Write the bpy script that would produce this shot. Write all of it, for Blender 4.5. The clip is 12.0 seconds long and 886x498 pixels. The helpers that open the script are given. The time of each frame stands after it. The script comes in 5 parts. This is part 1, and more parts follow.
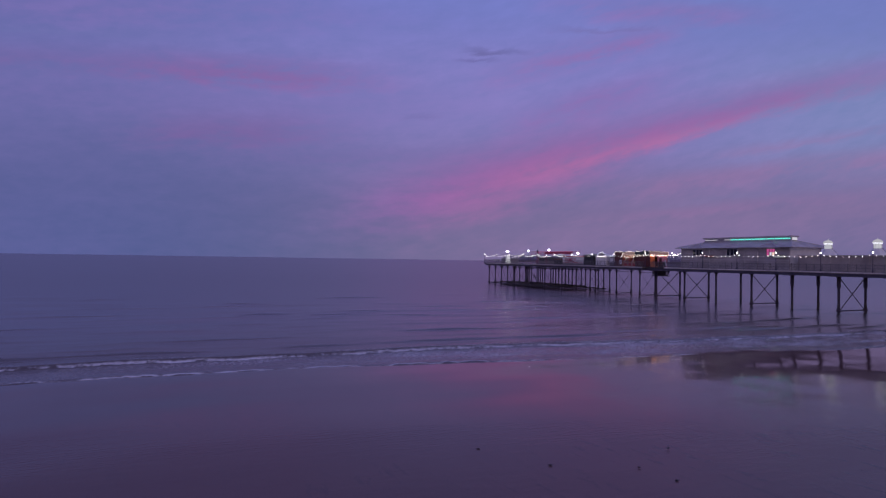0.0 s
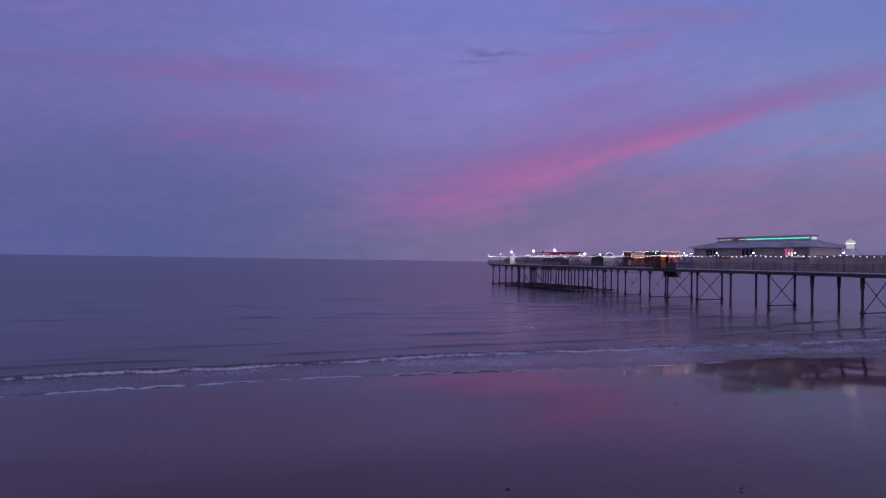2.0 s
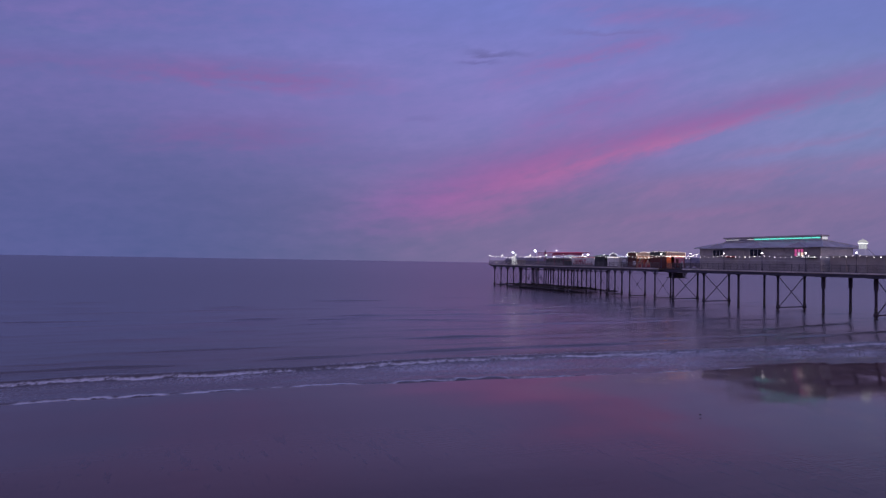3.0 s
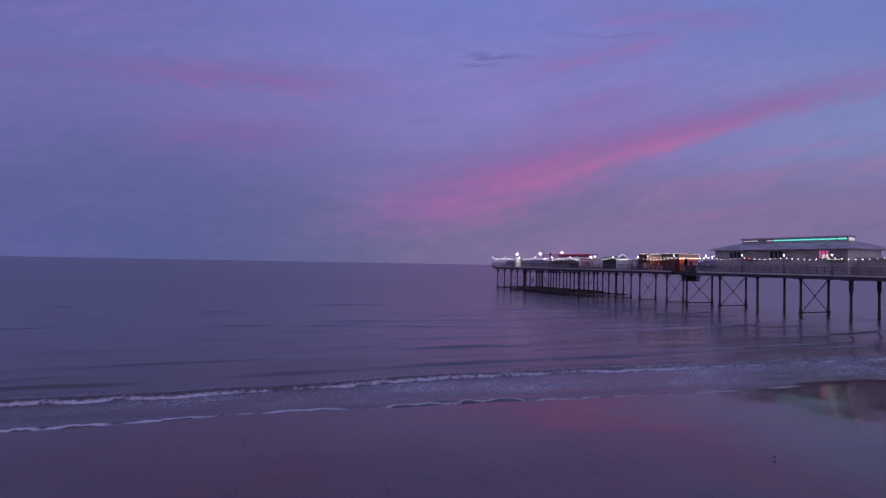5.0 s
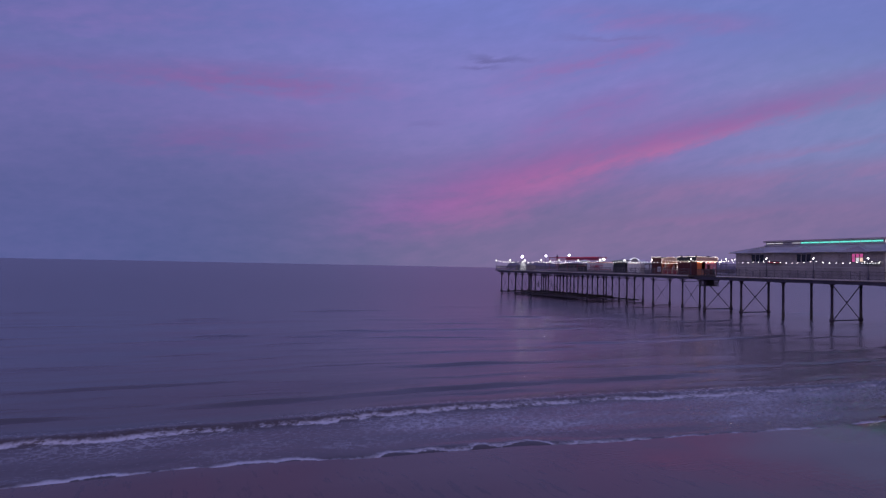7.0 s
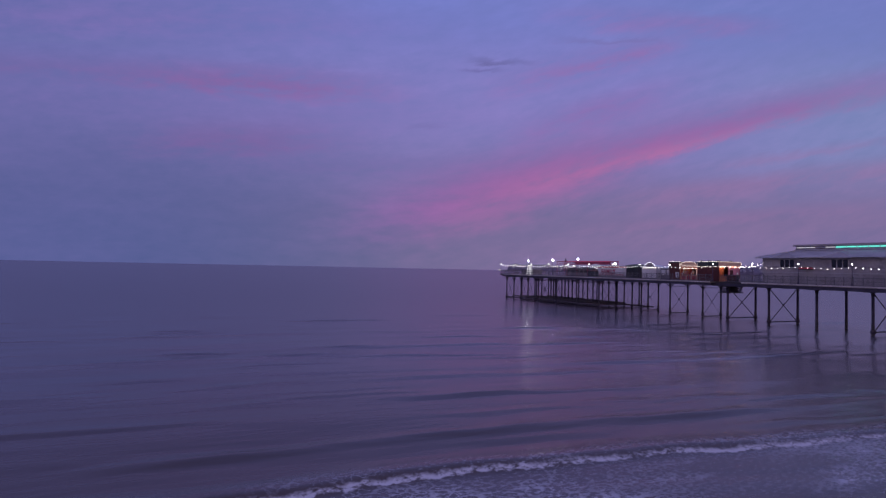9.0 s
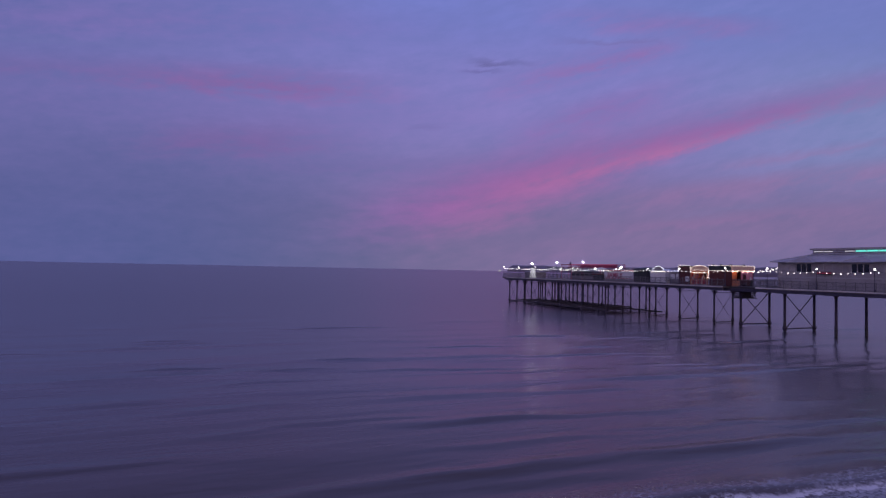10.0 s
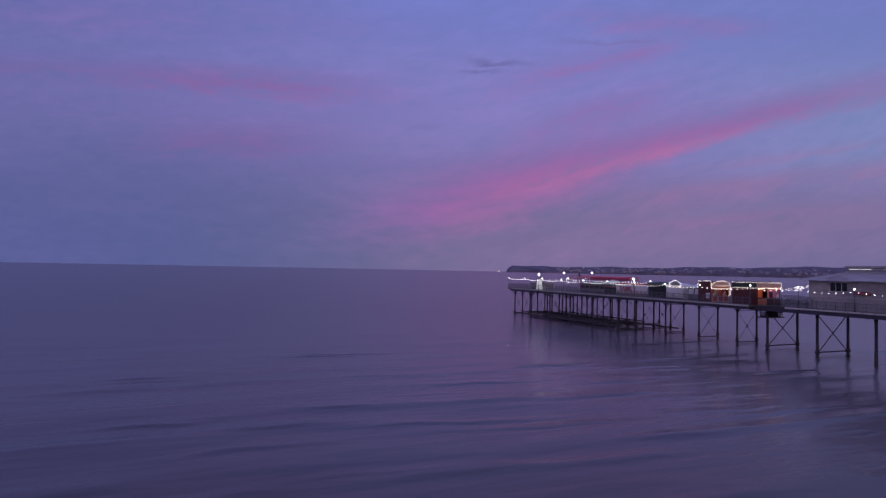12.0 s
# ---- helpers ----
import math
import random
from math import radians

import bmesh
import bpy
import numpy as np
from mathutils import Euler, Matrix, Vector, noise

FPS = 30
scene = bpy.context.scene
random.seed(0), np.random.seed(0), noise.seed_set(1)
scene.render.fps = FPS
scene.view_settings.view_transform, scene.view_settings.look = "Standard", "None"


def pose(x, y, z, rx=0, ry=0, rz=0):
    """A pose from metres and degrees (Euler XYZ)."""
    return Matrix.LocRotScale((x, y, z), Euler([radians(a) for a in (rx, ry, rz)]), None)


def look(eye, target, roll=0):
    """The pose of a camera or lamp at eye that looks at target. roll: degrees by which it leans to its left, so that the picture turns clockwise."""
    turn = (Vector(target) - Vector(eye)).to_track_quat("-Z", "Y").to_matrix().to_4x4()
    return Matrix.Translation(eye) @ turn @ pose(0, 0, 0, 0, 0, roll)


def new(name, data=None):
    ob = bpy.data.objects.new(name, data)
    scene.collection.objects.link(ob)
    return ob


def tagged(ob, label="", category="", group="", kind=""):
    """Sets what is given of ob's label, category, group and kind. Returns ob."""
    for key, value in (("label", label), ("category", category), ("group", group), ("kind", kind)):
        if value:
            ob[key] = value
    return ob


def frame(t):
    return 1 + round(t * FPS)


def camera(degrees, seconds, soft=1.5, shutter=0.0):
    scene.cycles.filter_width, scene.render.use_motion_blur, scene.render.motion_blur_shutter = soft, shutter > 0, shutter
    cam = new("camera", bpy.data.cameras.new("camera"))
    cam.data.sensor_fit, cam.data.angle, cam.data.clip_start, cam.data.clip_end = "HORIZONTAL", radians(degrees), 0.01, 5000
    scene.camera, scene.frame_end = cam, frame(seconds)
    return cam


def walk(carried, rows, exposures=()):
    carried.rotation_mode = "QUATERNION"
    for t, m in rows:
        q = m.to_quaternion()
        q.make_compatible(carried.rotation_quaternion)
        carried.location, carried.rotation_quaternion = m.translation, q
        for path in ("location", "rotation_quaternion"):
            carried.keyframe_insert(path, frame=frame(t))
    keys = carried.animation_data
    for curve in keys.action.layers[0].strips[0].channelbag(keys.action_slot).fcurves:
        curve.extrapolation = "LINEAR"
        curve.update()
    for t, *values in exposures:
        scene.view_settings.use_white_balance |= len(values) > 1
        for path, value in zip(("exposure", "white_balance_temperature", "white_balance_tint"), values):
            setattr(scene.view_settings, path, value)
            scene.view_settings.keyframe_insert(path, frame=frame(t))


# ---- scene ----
# A Victorian pleasure pier at dusk, seen by a low drone flying out over a wet beach.
# World: the pier runs along +y out to sea, the shoreline lies along x, sea level is z = 0.
cam = camera(73.0, 12.0, soft=1.35)

# seconds, x, y, z, heading (clockwise from +y), pitch up, lean
PATH = [
    (0.0, 3.997, 5.597, 7.807, 24.250, 0.952, 0.900),
    (0.5, 4.193, 6.581, 7.791, 24.229, 0.970, 0.889),
    (1.0, 4.460, 7.596, 7.752, 24.209, 0.993, 0.886),
    (1.5, 4.792, 8.652, 7.701, 24.188, 1.021, 0.892),
    (2.0, 5.185, 9.757, 7.647, 24.166, 1.054, 0.904),
    (2.5, 5.632, 10.919, 7.594, 24.144, 1.092, 0.921),
    (3.0, 6.127, 12.142, 7.548, 24.121, 1.135, 0.943),
    (3.5, 6.666, 13.431, 7.510, 24.096, 1.182, 0.968),
    (4.0, 7.243, 14.788, 7.482, 24.071, 1.234, 0.996),
    (4.5, 7.851, 16.213, 7.466, 24.044, 1.289, 1.024),
    (5.0, 8.486, 17.707, 7.460, 24.018, 1.347, 1.053),
    (5.5, 9.142, 19.267, 7.466, 23.991, 1.407, 1.082),
    (6.0, 9.813, 20.889, 7.484, 23.964, 1.470, 1.109),
    (6.5, 10.493, 22.569, 7.517, 23.938, 1.532, 1.134),
    (7.0, 11.178, 24.300, 7.567, 23.913, 1.595, 1.157),
    (7.5, 11.860, 26.074, 7.639, 23.891, 1.655, 1.176),
    (8.0, 12.536, 27.881, 7.740, 23.871, 1.714, 1.191),
    (8.5, 13.198, 29.711, 7.879, 23.855, 1.768, 1.202),
    (9.0, 13.842, 31.551, 8.069, 23.844, 1.817, 1.207),
    (9.5, 14.462, 33.387, 8.325, 23.838, 1.860, 1.208),
    (10.0, 15.053, 35.204, 8.667, 23.839, 1.893, 1.202),
    (10.5, 15.607, 36.985, 9.117, 23.849, 1.917, 1.191),
    (11.0, 16.122, 38.710, 9.703, 23.867, 1.929, 1.173),
    (11.5, 16.589, 40.362, 10.459, 23.897, 1.928, 1.149),
    (12.0, 17.004, 41.917, 11.421, 23.939, 1.910, 1.118),
]
steps = []
for t, ex, ey, ez, heading, pitch, lean in PATH:
    eye = Vector((ex, ey, ez))
    a, p = radians(heading), radians(pitch)
    aim = Vector((math.sin(a) * math.cos(p), math.cos(a) * math.cos(p), math.sin(p)))
    steps.append((t, look(eye, eye + aim * 10, lean)))
walk(cam, steps)
scene.view_settings.exposure = 0.0


# ---- node shorthand ----
def lin(r, g, b):
    """A display colour (0 to 255) as a linear colour."""
    f = lambda c: c / 12.92 if c <= 0.04045 else ((c + 0.055) / 1.055) ** 2.4
    return tuple(f(v / 255) for v in (r, g, b)) + (1.0,)


class Nodes:
    """Thin wrapper that adds and joins nodes of one tree."""

    def __init__(self, tree):
        self.tree = tree
        tree.nodes.clear()

    def add(self, kind):
        return self.tree.nodes.new(kind)

    def feed(self, socket, value):
        if isinstance(value, bpy.types.NodeSocket):
            self.tree.links.new(value, socket)
        else:
            socket.default_value = value

    def math(self, op, a, b=0.0, c=0.0, clamp=False):
        n = self.add("ShaderNodeMath")
        n.operation, n.use_clamp = op, clamp
        for i, v in enumerate((a, b, c)):
            self.feed(n.inputs[i], v)
        return n.outputs[0]

    def mix(self, fac, a, b, blend="MIX"):
        n = self.add("ShaderNodeMix")
        n.data_type, n.blend_type = "RGBA", blend
        self.feed(n.inputs[0], fac)
        self.feed(n.inputs[6], a)
        self.feed(n.inputs[7], b)
        return n.outputs[2]

    def smooth(self, x, lo, hi, out_lo=0.0, out_hi=1.0):
        n = self.add("ShaderNodeMapRange")
        n.interpolation_type = "SMOOTHSTEP"
        for i, v in enumerate((x, lo, hi, out_lo, out_hi)):
            self.feed(n.inputs[i], v)
        return n.outputs[0]

    def noise(self, vec, scale, detail=4.0, rough=0.55, distort=0.0):
        n = self.add("ShaderNodeTexNoise")
        self.feed(n.inputs["Vector"], vec)
        for k, v in (("Scale", scale), ("Detail", detail), ("Roughness", rough), ("Distortion", distort)):
            n.inputs[k].default_value = v
        return n.outputs[0]

    def scaled(self, vec, sx, sy, sz, rz=0.0):
        n = self.add("ShaderNodeMapping")
        self.feed(n.inputs[0], vec)
        n.inputs["Scale"].default_value = (sx, sy, sz)
        n.inputs["Rotation"].default_value = (0, 0, rz)
        return n.outputs[0]

    def vec(self, x, y, z):
        n = self.add("ShaderNodeCombineXYZ")
        for i, v in enumerate((x, y, z)):
            self.feed(n.inputs[i], v)
        return n.outputs[0]


# ---- dusk sky: a blue-violet gradient with pink cloud streaks ----
def dusk_sky():
    world = bpy.data.worlds.new("dusk_sky")
    world.use_nodes = True
    scene.world = world
    n = Nodes(world.node_tree)
    d = n.add("ShaderNodeTexCoord").outputs["Generated"]
    sep = n.add("ShaderNodeSeparateXYZ")
    n.feed(sep.inputs[0], d)
    dx, dy, dz = sep.outputs
    ca, sa = math.cos(radians(24.2)), math.sin(radians(24.2))
    ahead = n.math("ADD", n.math("MULTIPLY", dx, sa), n.math("MULTIPLY", dy, ca))
    side = n.math("SUBTRACT", n.math("MULTIPLY", dx, ca), n.math("MULTIPLY", dy, sa))
    depth = n.math("MAXIMUM", n.math("ABSOLUTE", ahead), 0.15)
    p0 = n.math("DIVIDE", side, depth)
    q0 = n.math("MAXIMUM", n.math("DIVIDE", dz, depth), 0.0)
    # the wisps lie level on the seaward side and climb along the main streak towards the shore
    lift = n.math("MULTIPLY", n.math("ADD", p0, n.math("SQRT", n.math("ADD", n.math("MULTIPLY", p0, p0), 0.02))), 0.155)
    along = n.math("SUBTRACT", q0, lift)
    slow = n.math("SUBTRACT", n.noise(n.vec(n.math("MULTIPLY", p0, 3.2), n.math("MULTIPLY", along, 11.0), 0.3), 1.0, 3.0), 0.5)
    fine = n.math("SUBTRACT", n.noise(n.vec(n.math("MULTIPLY", p0, 9.0), n.math("MULTIPLY", along, 40.0), 1.7), 1.0, 5.0, 0.62), 0.5)
    mottle = n.math("SUBTRACT", n.noise(n.vec(n.math("MULTIPLY", p0, 26.0), n.math("MULTIPLY", along, 60.0), 4.1), 1.0, 3.0, 0.6), 0.5)
    q = n.math("ADD", q0, n.math("ADD", n.math("MULTIPLY", slow, 0.024), n.math("ADD", n.math("MULTIPLY", fine, 0.036), n.math("MULTIPLY", mottle, 0.018))))
    p = n.math("ADD", p0, n.math("ADD", n.math("MULTIPLY", slow, 0.08), n.math("MULTIPLY", fine, 0.06)))
    # clear sky
    ramp = n.add("ShaderNodeValToRGB")
    n.feed(ramp.inputs[0], n.math("MULTIPLY", q0, 1.6))
    stops = [(0.0, SKY["low"]), (0.14, SKY["lowmid"]), (0.38, SKY["mid"]), (0.68, SKY["high"]), (1.0, SKY["top"])]
    while len(ramp.color_ramp.elements) < len(stops):
        ramp.color_ramp.elements.new(0.5)
    for el, (pos, col) in zip(ramp.color_ramp.elements, stops):
        el.position, el.color = pos, lin(*col)
    sky = ramp.outputs[0]
    # the side away from the afterglow is darker and bluer near the sea
    west = n.math("MULTIPLY", n.smooth(p0, 0.08, -0.66), n.smooth(q0, 0.36, 0.03))
    sky = n.mix(west, sky, lin(*SKY["shade"]))
    sky = n.mix(n.math("MULTIPLY", n.smooth(p0, 0.1, -0.8), 0.65), sky, lin(*SKY["veil"]))
    east = n.math("MULTIPLY", n.smooth(p0, 0.25, 0.75), n.math("MULTIPLY", n.smooth(q0, 0.08, 0.2), n.smooth(q0, 0.5, 0.3)))
    sky = n.mix(n.math("MULTIPLY", east, 0.75), sky, lin(*SKY["clear"]))

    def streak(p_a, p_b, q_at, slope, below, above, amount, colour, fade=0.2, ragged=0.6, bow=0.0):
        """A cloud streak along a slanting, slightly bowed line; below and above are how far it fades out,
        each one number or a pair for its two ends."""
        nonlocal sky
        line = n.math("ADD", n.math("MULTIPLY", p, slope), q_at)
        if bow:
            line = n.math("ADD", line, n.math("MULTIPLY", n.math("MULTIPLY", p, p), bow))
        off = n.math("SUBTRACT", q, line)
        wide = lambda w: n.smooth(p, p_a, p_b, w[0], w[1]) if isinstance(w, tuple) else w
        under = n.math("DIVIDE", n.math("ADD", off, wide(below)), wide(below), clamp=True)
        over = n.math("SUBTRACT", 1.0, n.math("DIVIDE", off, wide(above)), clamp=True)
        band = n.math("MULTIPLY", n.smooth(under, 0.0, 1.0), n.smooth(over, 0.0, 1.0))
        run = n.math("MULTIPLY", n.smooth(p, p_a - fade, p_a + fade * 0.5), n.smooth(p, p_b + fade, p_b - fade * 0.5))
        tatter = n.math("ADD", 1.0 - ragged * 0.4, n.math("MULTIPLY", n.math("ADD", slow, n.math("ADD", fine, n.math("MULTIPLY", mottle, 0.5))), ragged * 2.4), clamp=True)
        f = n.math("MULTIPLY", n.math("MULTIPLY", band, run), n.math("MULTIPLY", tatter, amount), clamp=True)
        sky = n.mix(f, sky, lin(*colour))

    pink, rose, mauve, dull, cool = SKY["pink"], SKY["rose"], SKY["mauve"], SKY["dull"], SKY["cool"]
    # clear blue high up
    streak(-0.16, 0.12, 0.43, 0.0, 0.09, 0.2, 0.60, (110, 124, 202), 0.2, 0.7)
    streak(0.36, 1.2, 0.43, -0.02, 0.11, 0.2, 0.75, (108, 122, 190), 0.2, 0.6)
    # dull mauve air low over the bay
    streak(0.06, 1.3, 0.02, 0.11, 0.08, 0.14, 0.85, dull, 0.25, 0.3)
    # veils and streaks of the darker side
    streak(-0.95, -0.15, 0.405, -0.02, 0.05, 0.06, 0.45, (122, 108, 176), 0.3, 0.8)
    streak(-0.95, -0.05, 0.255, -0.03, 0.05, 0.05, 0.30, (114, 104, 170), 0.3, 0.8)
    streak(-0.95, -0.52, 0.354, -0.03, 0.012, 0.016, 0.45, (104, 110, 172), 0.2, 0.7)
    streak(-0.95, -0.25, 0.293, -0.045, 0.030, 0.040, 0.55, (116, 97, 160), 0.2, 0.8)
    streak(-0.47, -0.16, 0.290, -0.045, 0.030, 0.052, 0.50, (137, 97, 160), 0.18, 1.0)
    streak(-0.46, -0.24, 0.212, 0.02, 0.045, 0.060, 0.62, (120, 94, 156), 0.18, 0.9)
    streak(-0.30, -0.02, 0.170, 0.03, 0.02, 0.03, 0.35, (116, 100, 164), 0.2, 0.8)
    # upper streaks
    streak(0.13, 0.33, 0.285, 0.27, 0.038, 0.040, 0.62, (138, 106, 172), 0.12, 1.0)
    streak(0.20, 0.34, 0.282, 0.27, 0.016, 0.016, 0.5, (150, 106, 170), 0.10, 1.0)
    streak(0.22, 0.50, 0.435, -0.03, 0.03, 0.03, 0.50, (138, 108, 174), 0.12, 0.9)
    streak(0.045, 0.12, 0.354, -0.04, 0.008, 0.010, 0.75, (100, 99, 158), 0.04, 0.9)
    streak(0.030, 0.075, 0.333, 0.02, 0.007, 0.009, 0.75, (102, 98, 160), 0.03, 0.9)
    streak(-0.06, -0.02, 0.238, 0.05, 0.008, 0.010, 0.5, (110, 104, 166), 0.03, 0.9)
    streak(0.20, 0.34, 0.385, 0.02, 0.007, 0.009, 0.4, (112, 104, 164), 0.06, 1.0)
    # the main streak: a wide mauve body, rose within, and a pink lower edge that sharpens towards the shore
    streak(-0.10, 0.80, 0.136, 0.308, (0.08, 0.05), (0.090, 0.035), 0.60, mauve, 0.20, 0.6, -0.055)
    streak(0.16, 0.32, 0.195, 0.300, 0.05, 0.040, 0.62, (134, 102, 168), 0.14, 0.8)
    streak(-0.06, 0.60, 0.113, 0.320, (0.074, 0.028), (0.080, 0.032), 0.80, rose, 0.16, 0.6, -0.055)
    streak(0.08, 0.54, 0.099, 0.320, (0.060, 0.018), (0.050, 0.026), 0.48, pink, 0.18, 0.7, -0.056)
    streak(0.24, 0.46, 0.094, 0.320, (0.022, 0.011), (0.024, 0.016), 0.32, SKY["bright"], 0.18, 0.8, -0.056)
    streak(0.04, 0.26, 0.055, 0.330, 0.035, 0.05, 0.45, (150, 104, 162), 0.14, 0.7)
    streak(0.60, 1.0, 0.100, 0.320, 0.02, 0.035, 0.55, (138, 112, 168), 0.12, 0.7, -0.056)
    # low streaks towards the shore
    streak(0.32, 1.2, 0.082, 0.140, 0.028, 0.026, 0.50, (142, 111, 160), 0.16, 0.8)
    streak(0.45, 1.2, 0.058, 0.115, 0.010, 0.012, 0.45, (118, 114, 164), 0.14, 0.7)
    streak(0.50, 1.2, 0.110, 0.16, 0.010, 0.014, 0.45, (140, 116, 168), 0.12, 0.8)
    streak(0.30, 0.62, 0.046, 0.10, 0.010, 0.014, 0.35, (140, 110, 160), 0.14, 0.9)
    # the last warm light of the sunset behind
    dusk = n.math("MULTIPLY", n.smooth(ahead, 0.15, -0.75), n.smooth(q0, 1.6, 0.1))
    sky = n.mix(dusk, sky, lin(*SKY["glow"]))
    # thin wisps everywhere, the brighter ones a little pinker
    wisp = n.math("ADD", fine, n.math("ADD", slow, mottle))
    tint = n.vec(n.math("ADD", 1.02, n.math("MULTIPLY", wisp, 0.26)), n.math("ADD", 1.02, n.math("MULTIPLY", wisp, 0.12)), n.math("ADD", 0.97, n.math("MULTIPLY", wisp, 0.12)))
    sky = n.mix(1.0, sky, tint, "MULTIPLY")
    bg = n.add("ShaderNodeBackground")
    n.feed(bg.inputs[0], sky)
    bg.inputs[1].default_value = SKY["strength"]
    out = n.add("ShaderNodeOutputWorld")
    n.tree.links.new(bg.outputs[0], out.inputs[0])


SKY = dict(low=(113, 106, 150), lowmid=(116, 108, 158), mid=(132, 124, 192), high=(120, 124, 198), top=(112, 121, 194),
           shade=(75, 91, 142), clear=(122, 135, 188), pink=(168, 103, 162), bright=(184, 113, 165), rose=(140, 100, 164), mauve=(132, 108, 170),
           dull=(127, 110, 156), veil=(97, 98, 160), cool=(108, 98, 160), glow=(184, 155, 170), strength=1.0)
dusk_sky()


# ---- materials ----
def material(name, colour, rough=0.6, metal=0.0, vary=0.25, scale=1.5, bump=0.2, grain=18.0, random=0.0, stretch=(1, 1, 1), stain=None):
    """A worn everyday surface: large patches, fine grain and relief."""
    m = bpy.data.materials.new(name)
    m.use_nodes = True
    n = Nodes(m.node_tree)
    pos = n.scaled(n.add("ShaderNodeTexCoord").outputs["Object"], *stretch)
    big = n.noise(pos, scale, 4.0, 0.6)
    small = n.noise(pos, grain, 3.0, 0.6)
    f = n.math("ADD", n.math("MULTIPLY", big, 0.65), n.math("MULTIPLY", small, 0.35))
    gain = n.smooth(f, 0.3, 0.7, 1.0 - vary, 1.0 + vary)
    if random:
        r = n.add("ShaderNodeObjectInfo").outputs["Random"]
        gain = n.math("MULTIPLY", gain, n.math("ADD", 1.0 - random / 2, n.math("MULTIPLY", r, random)))
    col = n.mix(1.0, (*colour, 1.0), n.vec(gain, gain, gain), "MULTIPLY")
    if stain:
        col = n.mix(n.smooth(n.noise(pos, scale * 2.3, 5.0, 0.65), 0.5, 0.68), col, (*stain, 1.0))
    b = n.add("ShaderNodeBsdfPrincipled")
    n.feed(b.inputs["Base Color"], col)
    n.feed(b.inputs["Roughness"], n.smooth(small, 0.2, 0.8, max(rough - 0.12, 0.02), min(rough + 0.12, 1.0)))
    b.inputs["Metallic"].default_value = metal
    if bump:
        bn = n.add("ShaderNodeBump")
        bn.inputs["Strength"].default_value = bump
        bn.inputs["Distance"].default_value = 0.02
        n.feed(bn.inputs["Height"], small)
        n.tree.links.new(bn.outputs[0], b.inputs["Normal"])
    out = n.add("ShaderNodeOutputMaterial")
    n.tree.links.new(b.outputs[0], out.inputs[0])
    return m


def glow(name, colour, strength):
    """A lit lamp, tube or backlit panel, or light on a surface put in as glow."""
    m = bpy.data.materials.new(name)
    m.use_nodes = True
    n = Nodes(m.node_tree)
    e = n.add("ShaderNodeEmission")
    e.inputs[0].default_value = (*colour, 1.0)
    e.inputs[1].default_value = strength
    out = n.add("ShaderNodeOutputMaterial")
    n.tree.links.new(e.outputs[0], out.inputs[0])
    return m


SHORE = 47.4      # y at which the still sea meets the sand


